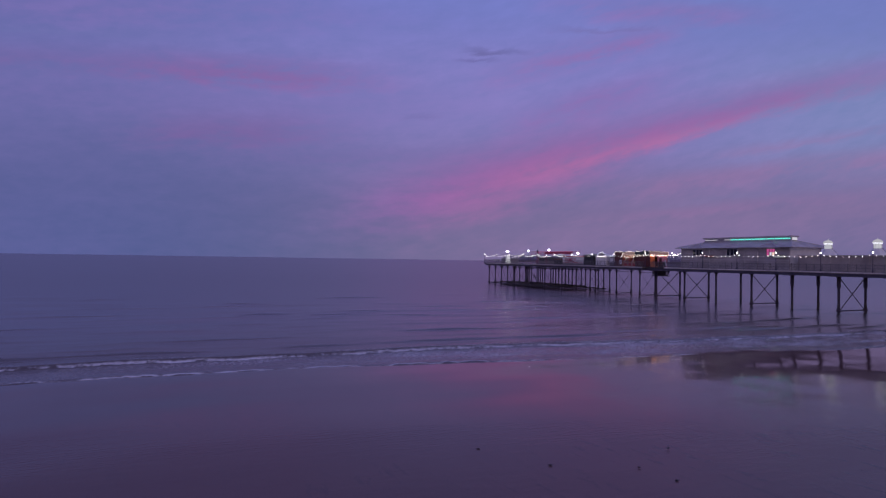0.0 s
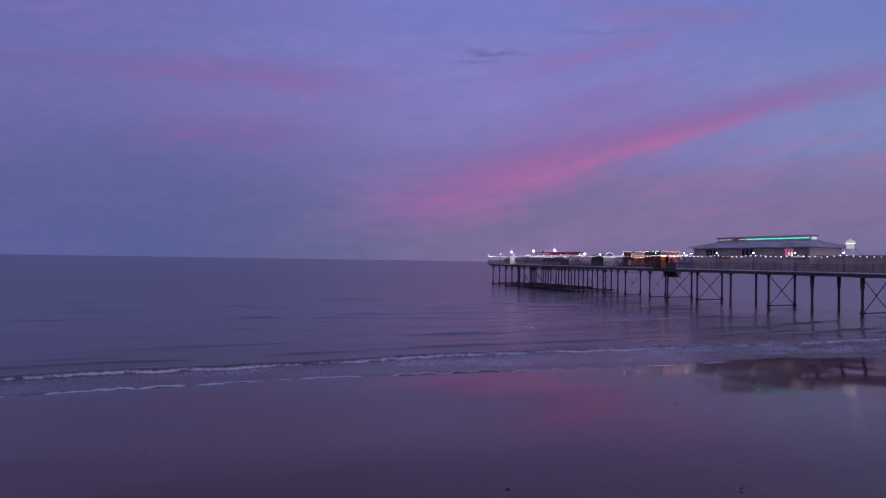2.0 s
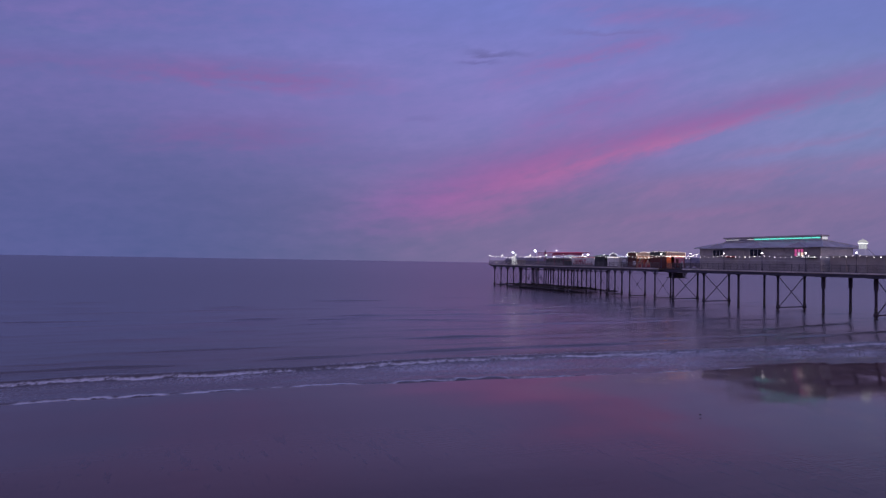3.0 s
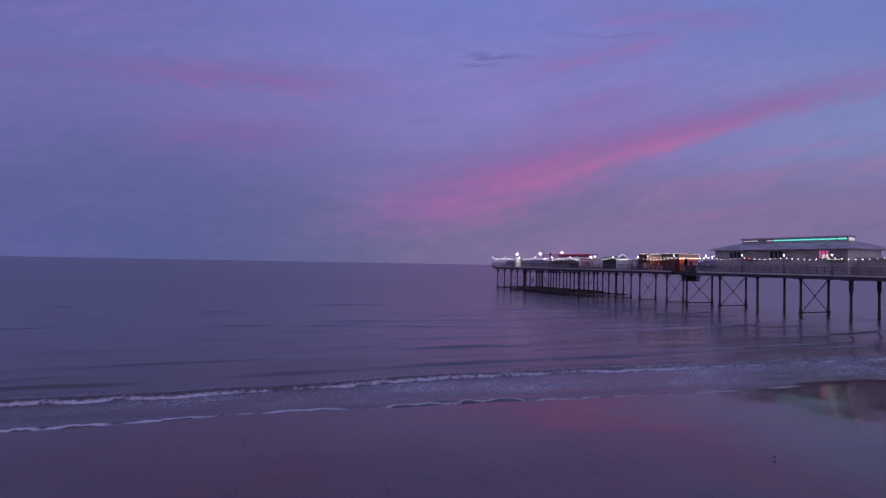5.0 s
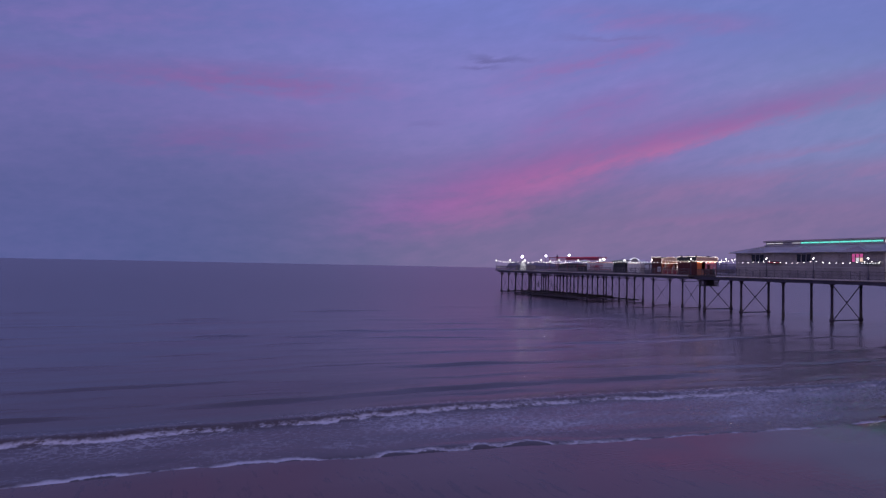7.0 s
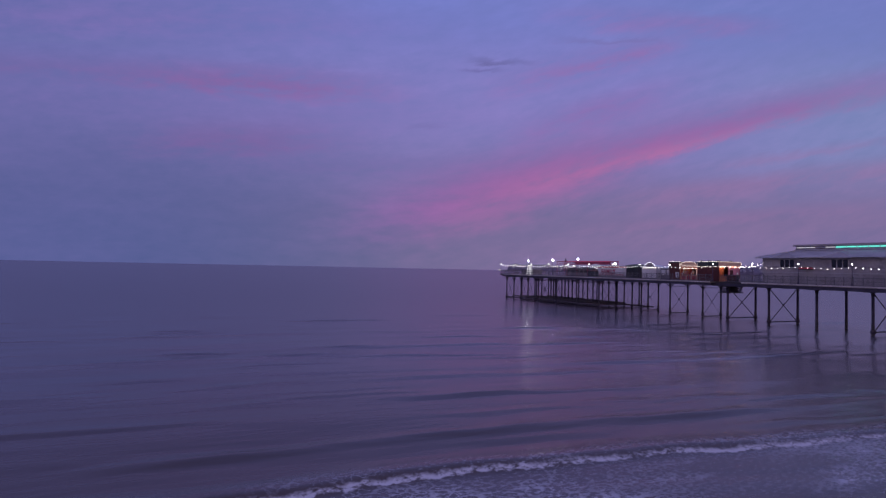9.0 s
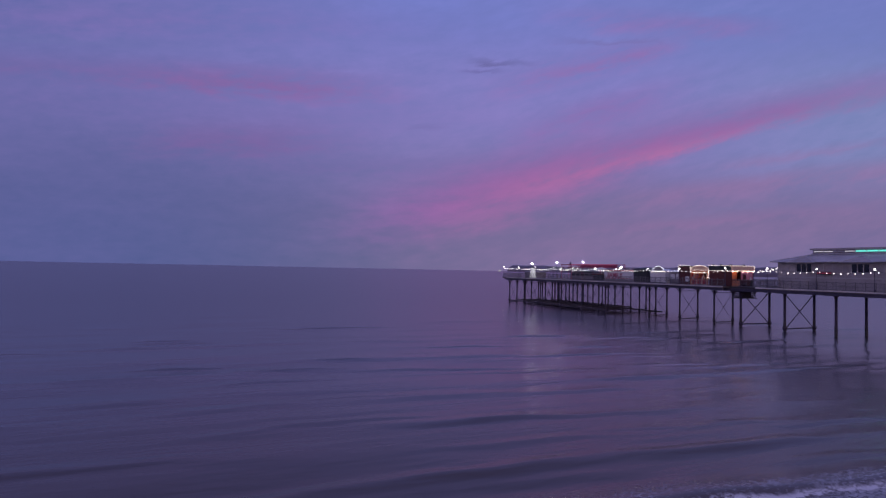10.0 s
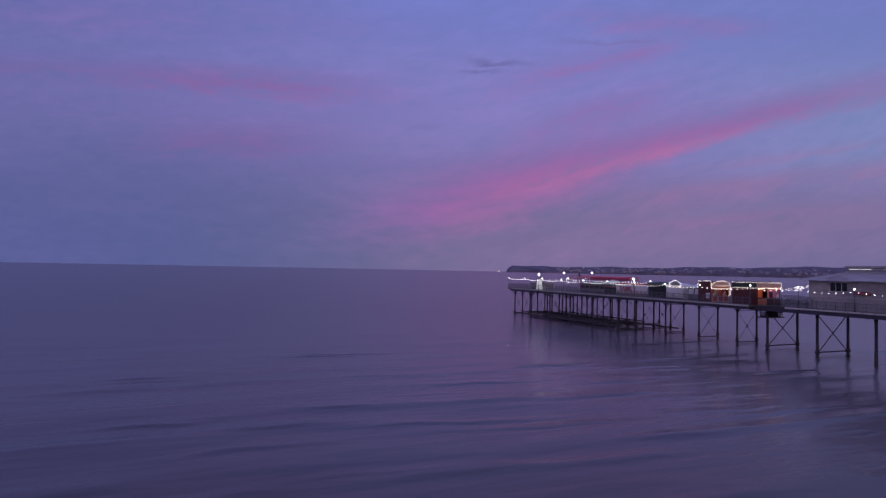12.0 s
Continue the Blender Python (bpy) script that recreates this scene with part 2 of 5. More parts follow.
def sea_material():
    m = bpy.data.materials.new("sea_water")
    m.use_nodes = True
    n = Nodes(m.node_tree)
    pos = n.add("ShaderNodeNewGeometry").outputs["Position"]
    held = n.add("ShaderNodeAttribute")
    held.attribute_name = "foam"
    foam_at = held.outputs["Fac"]
    sep = n.add("ShaderNodeSeparateXYZ")
    n.feed(sep.inputs[0], pos)
    # ripples die out of sight far away, where roughness stands for them
    near = n.smooth(sep.outputs[1], 420.0, 60.0)
    swell = n.noise(n.scaled(pos, 0.05, 0.22, 1, 0.06), 1.0, 3.0, 0.5)
    chop = n.noise(n.scaled(pos, 0.35, 1.1, 1, -0.05), 1.0, 4.0, 0.6)
    fine = n.noise(n.scaled(pos, 1.6, 3.6, 1, 0.12), 1.0, 3.0, 0.6)
    height = n.math("ADD", n.math("MULTIPLY", swell, 0.26), n.math("ADD", n.math("MULTIPLY", chop, 0.036), n.math("MULTIPLY", fine, 0.005)))
    bn = n.add("ShaderNodeBump")
    bn.inputs["Distance"].default_value = 1.0
    # the thin sheet that runs up the sand lies flatter than the open water
    sheet = n.smooth(foam_at, 0.15, 0.6, 1.0, 0.3)
    n.feed(bn.inputs["Strength"], n.math("MULTIPLY", n.math("ADD", 0.12, n.math("MULTIPLY", near, 0.75)), sheet))
    n.feed(bn.inputs["Height"], height)
    b = n.add("ShaderNodeBsdfPrincipled")
    b.inputs["IOR"].default_value = 1.33
    # foam: a ragged line where the wave breaks, another where the swash ends, and lace between
    reach = n.add("ShaderNodeAttribute")
    reach.attribute_name = "reach"
    lip = n.add("ShaderNodeAttribute")
    lip.attribute_name = "lip"
    hem = n.add("ShaderNodeAttribute")
    hem.attribute_name = "hem"
    wave = n.math("SUBTRACT", n.noise(n.scaled(pos, 1.0, 0.5, 0.0), 0.55, 5.0, 0.62), 0.5)
    ragged = n.math("SUBTRACT", n.noise(n.scaled(pos, 1.0, 0.7, 0.0), 3.2, 4.0, 0.65), 0.5)
    clot = n.noise(n.scaled(pos, 0.8, 1.4, 0.0), 4.2, 5.0, 0.72)
    here = n.math("ADD", reach.outputs["Fac"], n.math("ADD", n.math("MULTIPLY", wave, 0.9), n.math("MULTIPLY", ragged, 0.45)))
    front = n.math("SUBTRACT", here, 52.15)
    roll = n.math("MULTIPLY", n.smooth(front, -0.22, -0.10), n.smooth(front, 0.27, 0.0))
    broken = n.smooth(n.math("ADD", n.math("ADD", clot, n.math("MULTIPLY", wave, 0.9)), n.math("MULTIPLY", lip.outputs["Fac"], 0.40)), 0.60, 0.80)
    lobe = n.math("ABSOLUTE", n.math("SUBTRACT", n.noise(n.scaled(pos, 0.28, 0.05, 0.0), 1.0, 2.0), 0.5))
    back = n.add("ShaderNodeAttribute")
    back.attribute_name = "film"
    edge = n.math("SUBTRACT", n.math("SUBTRACT", n.math("SUBTRACT", here, back.outputs["Fac"]), n.math("MULTIPLY", lobe, 3.0)), SHORE - 0.25)
    rim = n.math("MULTIPLY", n.smooth(edge, -0.12, -0.04), n.smooth(edge, 0.36, 0.0))
    rim = n.math("MULTIPLY", rim, n.smooth(n.math("ADD", clot, n.math("MULTIPLY", hem.outputs["Fac"], 0.5)), 0.55, 0.85))
    v = n.add("ShaderNodeTexVoronoi")
    v.feature = "DISTANCE_TO_EDGE"
    wob = n.add("ShaderNodeVectorMath")
    wob.operation = "ADD"
    n.feed(wob.inputs[0], pos)
    wobble = n.math("MULTIPLY", n.noise(pos, 1.4, 3.0), 1.3)
    n.feed(wob.inputs[1], n.vec(wobble, n.math("MULTIPLY", n.noise(pos, 2.1, 3.0), 1.0), 0.0))
    n.feed(v.inputs["Vector"], n.scaled(wob.outputs[0], 1.0, 1.25, 0.0))
    v.inputs["Scale"].default_value = 1.7
    lace = n.smooth(v.outputs["Distance"], 0.11, 0.02)
    drift = n.noise(n.scaled(pos, 0.30, 0.55, 0.0, 0.25), 1.0, 4.0, 0.6)
    raft = n.smooth(n.noise(n.scaled(pos, 0.13, 0.30, 0.0, 0.2), 1.0, 3.0, 0.6), 0.42, 0.64)
    thin = n.math("MULTIPLY", n.math("MULTIPLY", lace, n.smooth(n.math("ADD", clot, n.math("MULTIPLY", drift, 0.9)), 0.80, 1.05)), n.math("MULTIPLY", foam_at, n.math("ADD", 0.12, n.math("MULTIPLY", raft, 1.0))), clamp=True)
    spots = n.math("MULTIPLY", n.smooth(n.math("ADD", clot, n.math("MULTIPLY", foam_at, 0.16)), 0.63, 0.75), n.math("MULTIPLY", n.smooth(foam_at, 0.1, 0.5), n.math("ADD", 0.35, n.math("MULTIPLY", raft, 0.75))))
    foam = n.math("MAXIMUM", n.math("MULTIPLY", roll, broken), n.math("MAXIMUM", rim, n.math("MAXIMUM", n.math("MULTIPLY", thin, 0.85), n.math("MULTIPLY", spots, 0.7))), clamp=True)
    milk = n.math("MULTIPLY", foam_at, n.math("ADD", 0.12, n.math("MULTIPLY", raft, 0.10)), clamp=True)
    tone = n.mix(n.smooth(swell, 0.35, 0.65), (0.106, 0.092, 0.110, 1), (0.128, 0.112, 0.130, 1))
    # stirred-up red sand clouds the shallows
    cloud = n.math("ADD", reach.outputs["Fac"], n.math("MULTIPLY", drift, 14.0))
    tone = n.mix(n.smooth(cloud, 92.0, 58.0), tone, (0.100, 0.070, 0.062, 1))
    n.feed(b.inputs["Base Color"], n.mix(foam, n.mix(milk, tone, (0.40, 0.38, 0.42, 1)), (0.78, 0.75, 0.76, 1)))
    n.feed(b.inputs["Roughness"], n.math("ADD", n.smooth(sep.outputs[1], 210.0, 55.0, 0.25, 0.20), n.math("MULTIPLY", foam, 0.7), clamp=True))
    n.tree.links.new(bn.outputs[0], b.inputs["Normal"])
    out = n.add("ShaderNodeOutputMaterial")
    n.tree.links.new(b.outputs[0], out.inputs[0])
    return m


def sand_material():
    """Hard wet sand with a water film that mirrors the sky in broad, shallow patches."""
    m = bpy.data.materials.new("wet_sand")
    m.use_nodes = True
    n = Nodes(m.node_tree)
    pos = n.add("ShaderNodeNewGeometry").outputs["Position"]
    sep = n.add("ShaderNodeSeparateXYZ")
    n.feed(sep.inputs[0], pos)
    grain = n.noise(pos, 60.0, 2.0, 0.6)
    ripple = n.noise(n.scaled(pos, 0.5, 2.2, 1, 0.35), 1.6, 4.0, 0.6)
    patch = n.noise(n.scaled(pos, 0.05, 0.14, 1, 0.1), 1.0, 4.0, 0.55)
    tracks = n.noise(n.scaled(pos, 2.6, 0.55, 1, 0.06), 1.0, 4.0, 0.66)
    col = n.mix(n.smooth(patch, 0.35, 0.65), (0.130, 0.053, 0.050, 1), (0.164, 0.073, 0.066, 1))
    col = n.mix(n.math("MULTIPLY", n.math("MULTIPLY", n.smooth(tracks, 0.56, 0.64), n.smooth(n.math("ADD", patch, n.smooth(sep.outputs[0], 14.0, 30.0, 0.0, 0.20)), 0.44, 0.60)), 0.5), col, (0.030, 0.022, 0.026, 1))
    col = n.mix(0.25, col, n.mix(grain, (0.03, 0.026, 0.025, 1), (0.13, 0.11, 0.10, 1)))
    b = n.add("ShaderNodeBsdfPrincipled")
    n.feed(b.inputs["Base Color"], col)
    drying = n.smooth(n.math("ADD", patch, n.math("MULTIPLY", ripple, 0.25)), 0.42, 0.82, 0.12, 0.25)
    # just behind the swash a film of water still stands on the sand
    washed = n.smooth(n.math("ADD", n.math("ADD", sep.outputs[1], n.math("MULTIPLY", sep.outputs[0], 0.16)), n.math("MULTIPLY", patch, 8.0)), 27.0, 44.0)
    rough = n.math("ADD", n.math("MULTIPLY", drying, n.math("SUBTRACT", 1.0, washed)), n.math("MULTIPLY", washed, 0.055))
    n.feed(b.inputs["Roughness"], rough)
    b.inputs["IOR"].default_value = 1.34
    # the film thins out on the higher, draining sand
    n.feed(b.inputs["Specular IOR Level"], n.smooth(washed, 0.0, 1.0, 0.28, 0.42))
    bn = n.add("ShaderNodeBump")
    n.feed(bn.inputs["Strength"], n.smooth(washed, 0.0, 1.0, 0.24, 0.09))
    bn.inputs["Distance"].default_value = 0.05
    n.feed(bn.inputs["Height"], n.math("ADD", ripple, n.math("ADD", n.math("MULTIPLY", tracks, 0.6), n.math("MULTIPLY", grain, 0.03))))
    n.tree.links.new(bn.outputs[0], b.inputs["Normal"])
    out = n.add("ShaderNodeOutputMaterial")
    n.tree.links.new(b.outputs[0], out.inputs[0])
    return m


SEA = sea_material()
SAND = sand_material()
IRON = material("painted_iron", (0.082, 0.075, 0.128), 0.55, 0.0, 0.4, 1.2, 0.4, 14, 0.3, stain=(0.06, 0.04, 0.03))
# iron again, with the shade under the deck edge put into its colour
SHADEDIRON = material("girder_iron_with_shade", (0.070, 0.064, 0.096), 0.6, 0.0, 0.35, 1.0, 0.4, 12, 0.2)
WEED = material("weedy_iron", (0.076, 0.074, 0.082), 0.7, 0.0, 0.5, 3.0, 0.8, 20)
TIMBER = material("weathered_timber", (0.12, 0.105, 0.095), 0.75, 0.0, 0.35, 1.0, 0.5, 10, 0.4, (1, 0.3, 1))
DARKTIMBER = material("sea_worn_timber", (0.085, 0.080, 0.082), 0.8, 0.0, 0.4, 1.0, 0.5, 10, 0.3)
FASCIA = material("pale_fascia_board", (0.72, 0.68, 0.64), 0.6, 0.0, 0.25, 0.7, 0.3, 9, 0.25, (0.6, 0.25, 1), (0.46, 0.43, 0.41))
RAILGREY = material("grey_rail_paint", (0.16, 0.16, 0.18), 0.5, 0.0, 0.25, 2.0, 0.2, 20, 0.2)
WALL = material("cream_painted_boards", (0.42, 0.40, 0.42), 0.6, 0.0, 0.22, 0.5, 0.25, 9, 0.1, (1, 0.5, 1), (0.30, 0.285, 0.295))
WALLLOW = material("buff_hoarding", (0.36, 0.33, 0.32), 0.65, 0.0, 0.25, 0.4, 0.25, 9, 0.2)
ROOF = material("grey_roof_felt", (0.44, 0.41, 0.42), 0.7, 0.0, 0.25, 0.6, 0.4, 8, 0.15, (1, 0.4, 1))
ROOFPALE = material("pale_roof_trim", (0.50, 0.50, 0.53), 0.6, 0.0, 0.15, 1.0, 0.2, 9)
WHITE = material("white_paint", (0.78, 0.78, 0.78), 0.45, 0.0, 0.1, 1.0, 0.15, 12)
DARKRED = material("dark_red_boards", (0.115, 0.028, 0.026), 0.6, 0.0, 0.3, 1.0, 0.4, 10, 0.3)
RED = material("red_gloss_paint", (0.50, 0.035, 0.05), 0.4, 0.0, 0.2, 1.5, 0.15, 14)
RIDERED = material("faded_crimson_paint", (0.42, 0.045, 0.11), 0.5, 0.0, 0.3, 1.2, 0.2, 14)
ORANGE = material("orange_stall_paint", (0.62, 0.22, 0.10), 0.5, 0.0, 0.25, 1.2, 0.2, 12)
CREAM = material("cream_stall_paint", (0.64, 0.41, 0.32), 0.5, 0.0, 0.2, 1.2, 0.2, 12)
DARK = material("dark_green_shutter", (0.030, 0.036, 0.038), 0.55, 0.0, 0.3, 1.5, 0.3, 12, 0.3)
GREY = material("grey_canvas", (0.28, 0.26, 0.28), 0.8, 0.0, 0.25, 1.2, 0.4, 14, 0.2)
PINK = material("pink_sign_panel", (0.60, 0.25, 0.32), 0.5, 0.0, 0.2, 1.2, 0.2, 12)
CABLE = material("black_cable", (0.02, 0.02, 0.022), 0.6, 0.0, 0.1, 3.0, 0.0)
# the violet of the distant air is mixed into the headland's base colour
LAND = material("haze_tinted_headland", (0.175, 0.150, 0.185), 0.95, 0.0, 0.35, 0.012, 0.0, 0.05)
HOUSE = material("far_house_render", (0.46, 0.43, 0.50), 0.9, 0.0, 0.3, 0.02, 0.0, 0.1, 0.3)
KELP = material("dark_seaweed", (0.020, 0.017, 0.013), 0.35, 0.0, 0.5, 8.0, 0.8, 60)
BULB = glow("white_bulb", (1.0, 0.88, 0.92), 5.0)
WARMBULB = glow("warm_bulb", (1.0, 0.84, 0.78), 2.8)
GLOBE = glow("lamp_globe", (1.0, 0.93, 0.94), 7.0)
FLOOD = glow("mast_lamp_globe", (1.0, 0.94, 0.95), 230.0)
TEAL = glow("teal_tube", (0.13, 0.66, 0.58), 1.35)
PALETUBE = glow("pale_tube", (0.68, 0.66, 0.76), 0.9)
MAGENTA = glow("magenta_screen", (0.80, 0.14, 0.45), 0.6)
YELLOW = glow("yellow_screen", (1.0, 0.70, 0.60), 0.9)
REDTUBE = glow("red_tube", (0.75, 0.06, 0.19), 0.42)
DIMRED = glow("dim_red_sign", (0.70, 0.08, 0.20), 0.28)
AMBER = glow("amber_stall_lamp", (1.0, 0.48, 0.30), 4.8)
# white cloth that emits in place of the floodlight on it
LITCLOTH = glow("floodlit_fabric_glow", (0.72, 0.70, 0.80), 0.75)
SIGNTUBE = glow("arch_sign_tube", (0.88, 0.88, 1.0), 1.9)
TURRETLIGHT = glow("lit_turret_glass", (0.86, 0.87, 0.95), 0.6)
# no lamp: the lamplight on the white turret domes, given as emission
DOMEGLOW = glow("lamplit_dome_glow", (0.86, 0.84, 0.93), 0.5)
GLASS = material("dark_window_glass", (0.018, 0.018, 0.024), 0.12, 0.0, 0.2, 2.0, 0.0)


# ---- mesh shorthand ----
def box(bm, x0, x1, y0, y1, z0, z1, bevel=0.0):
    vs = [bm.verts.new((x, y, z)) for z in (z0, z1) for y in (y0, y1) for x in (x0, x1)]
    fs = [bm.faces.new([vs[i] for i in f]) for f in ((0, 2, 3, 1), (4, 5, 7, 6), (0, 1, 5, 4), (2, 6, 7, 3), (0, 4, 6, 2), (1, 3, 7, 5))]
    if bevel:
        bmesh.ops.bevel(bm, geom=list({e for f in fs for e in f.edges}), offset=bevel, segments=1, affect="EDGES")
    return bm


def tube(bm, a, b, r0, r1=None, seg=8, caps=True):
    """A round bar from a to b."""
    a, b = Vector(a), Vector(b)
    r1 = r0 if r1 is None else r1
    z = (b - a).normalized()
    x = z.orthogonal().normalized()
    y = z.cross(x)
    rings = []
    for c, r in ((a, r0), (b, r1)):
        rings.append([bm.verts.new(c + (x * math.cos(k * math.tau / seg) + y * math.sin(k * math.tau / seg)) * r) for k in range(seg)])
    for k in range(seg):
        j = (k + 1) % seg
        bm.faces.new((rings[0][k], rings[0][j], rings[1][j], rings[1][k]))
    if caps:
        bm.faces.new(rings[0][::-1])
        bm.faces.new(rings[1])
    return bm


def turned(bm, cx, cy, profile, seg=10):
    """A lathe-turned upright shape; profile: (radius, z) from the foot up."""
    rings = [[bm.verts.new((cx + r * math.cos(k * math.tau / seg), cy + r * math.sin(k * math.tau / seg), z)) for k in range(seg)] for r, z in profile]
    for lo, hi in zip(rings, rings[1:]):
        for k in range(seg):
            j = (k + 1) % seg
            bm.faces.new((lo[k], lo[j], hi[j], hi[k]))
    bm.faces.new(rings[0][::-1])
    bm.faces.new(rings[-1])
    return bm


def poly(bm, points, depth):
    """A flat outline given in 3D, thickened along the vector depth."""
    depth = Vector(depth)
    front = [bm.verts.new(p) for p in points]
    back = [bm.verts.new(Vector(p) + depth) for p in points]
    bm.faces.new(front)
    bm.faces.new(back[::-1])
    for k in range(len(points)):
        j = (k + 1) % len(points)
        bm.faces.new((front[j], front[k], back[k], back[j]))
    return bm


def mesh_of(name, bm, mat, smooth=False):
    bmesh.ops.recalc_face_normals(bm, faces=bm.faces)
    me = bpy.data.meshes.new(name)
    bm.to_mesh(me)
    bm.free()
    me.materials.append(mat)
    if smooth:
        me.polygons.foreach_set("use_smooth", [True] * len(me.polygons))
    return me


def part(name, bm, mat, parent, label="", smooth=False, at=None):
    """Links a bmesh, or a mesh that alike parts share, as one object under a thing or part."""
    me = bm if isinstance(bm, bpy.types.Mesh) else mesh_of(name, bm, mat, smooth)
    ob = new(name, me)
    ob.parent = parent
    if at is not None:
        ob.location = at
    return tagged(ob, label)


def thing(name, at, label, category, group="", kind=""):
    ob = new(name)
    ob.location = at
    ob.empty_display_size = 0.3
    return tagged(ob, label, category, group, kind)


B = bmesh.new

# ---- beach and sea ----


def spread(lo, hi, step, far_lo, far_hi, grow=1.35):
    """Grid lines: even between lo and hi, then ever wider out to the far limits."""
    mid = list(np.arange(lo, hi + step / 2, step))
    out, w = [mid[-1]], step
    while out[-1] < far_hi:
        w *= grow
        out.append(min(out[-1] + w, far_hi))
    back, w = [mid[0]], step
    while back[-1] > far_lo:
        w *= grow
        back.append(max(back[-1] - w, far_lo))
    return np.array(back[:0:-1] + mid + out[1:])


def inlet(x):
    """The waterline cuts further into the beach towards the pier."""
    u = np.clip((x - 36) / 30, 0, 1)
    return -2.6 * u * u * (3 - 2 * u)


def film(x):
    """How much further up the flat sand the thin water runs there."""
    u = np.clip((x - 8) / 30, 0, 1)
    return -2.7 * u * u * (3 - 2 * u)


def wander(x):
    """How the line of the breakers bends along the shore."""
    return inlet(x) + 0.55 * np.sin(x * 0.083 + 0.6) + 0.30 * np.sin(x * 0.21 + 2.2) + 0.13 * np.sin(x * 0.57 + 1.0) + 0.06 * np.sin(x * 1.3) - 0.022 * (x - 30) * (np.abs(x - 30) < 60)


def rough_noise(x, y, seed, count, lo, hi, squash):
    """A sum of sines with random directions: long-crested waves for squash above 1."""
    rng = np.random.default_rng(seed)
    z = np.zeros_like(x)
    for _ in range(count):
        k = math.tau / math.exp(rng.uniform(math.log(lo), math.log(hi)))
        a = rng.normal(0, 1.0 / squash)
        z += np.sin(k * (x * math.sin(a) + y * math.cos(a)) + rng.uniform(0, math.tau)) / k
    return z / count


def grid_mesh(name, xs, ys, zs, mat, held=None):
    nx, ny = len(xs), len(ys)
    gx, gy = np.meshgrid(xs, ys)
    co = np.stack([gx, gy, zs], -1).reshape(-1, 3)
    i = np.arange(nx * ny).reshape(ny, nx)
    faces = np.stack([i[:-1, :-1], i[:-1, 1:], i[1:, 1:], i[1:, :-1]], -1).reshape(-1, 4)
    me = bpy.data.meshes.new(name)
    me.vertices.add(len(co))
    me.vertices.foreach_set("co", co.ravel())
    me.loops.add(faces.size)
    me.loops.foreach_set("vertex_index", faces.ravel())
    me.polygons.add(len(faces))
    me.polygons.foreach_set("loop_start", np.arange(0, faces.size, 4))
    me.update(calc_edges=True)
    me.polygons.foreach_set("use_smooth", np.ones(len(faces), bool))
    for key, values in (held or {}).items():
        layer = me.attributes.new(key, "FLOAT", "POINT")
        layer.data.foreach_set("value", values.ravel().astype(np.float32))
    me.materials.append(mat)
    return new(name, me)


def sand_level(y, x=0.0):
    """The beach falls to the sea at about one in thirty."""
    d = SHORE + inlet(x) + film(x) - y
    return np.where(d > 0, 1.35 * np.tanh(d * 0.032 / 1.35), np.maximum(d * 0.035, -9.0))


def build_sand():
    xs = spread(-30, 130, 1.0, -4950, 4950)
    ys = spread(0, 60, 0.6, -900, 4950)
    x, y = np.meshgrid(xs, ys)
    z = sand_level(y, x)
    near = (np.abs(x - 50) < 110) & (np.abs(y - 30) < 60)
    z = z + near * (0.012 * np.sin(x * 0.31 + 0.5) * np.sin(y * 0.23) + 0.06 * rough_noise(x, y, 3, 14, 3.0, 14.0, 1.6))
    # shallow runnel that the last tide left by the pier
    z = z - 0.10 * np.exp(-(((x - 66) / 22) ** 2 + ((y - 38) / 4.5) ** 2))
    tagged(grid_mesh("ground", xs, ys, z, SAND), "hard wet brown sand of a wide tidal beach", "sand", kind="structure")


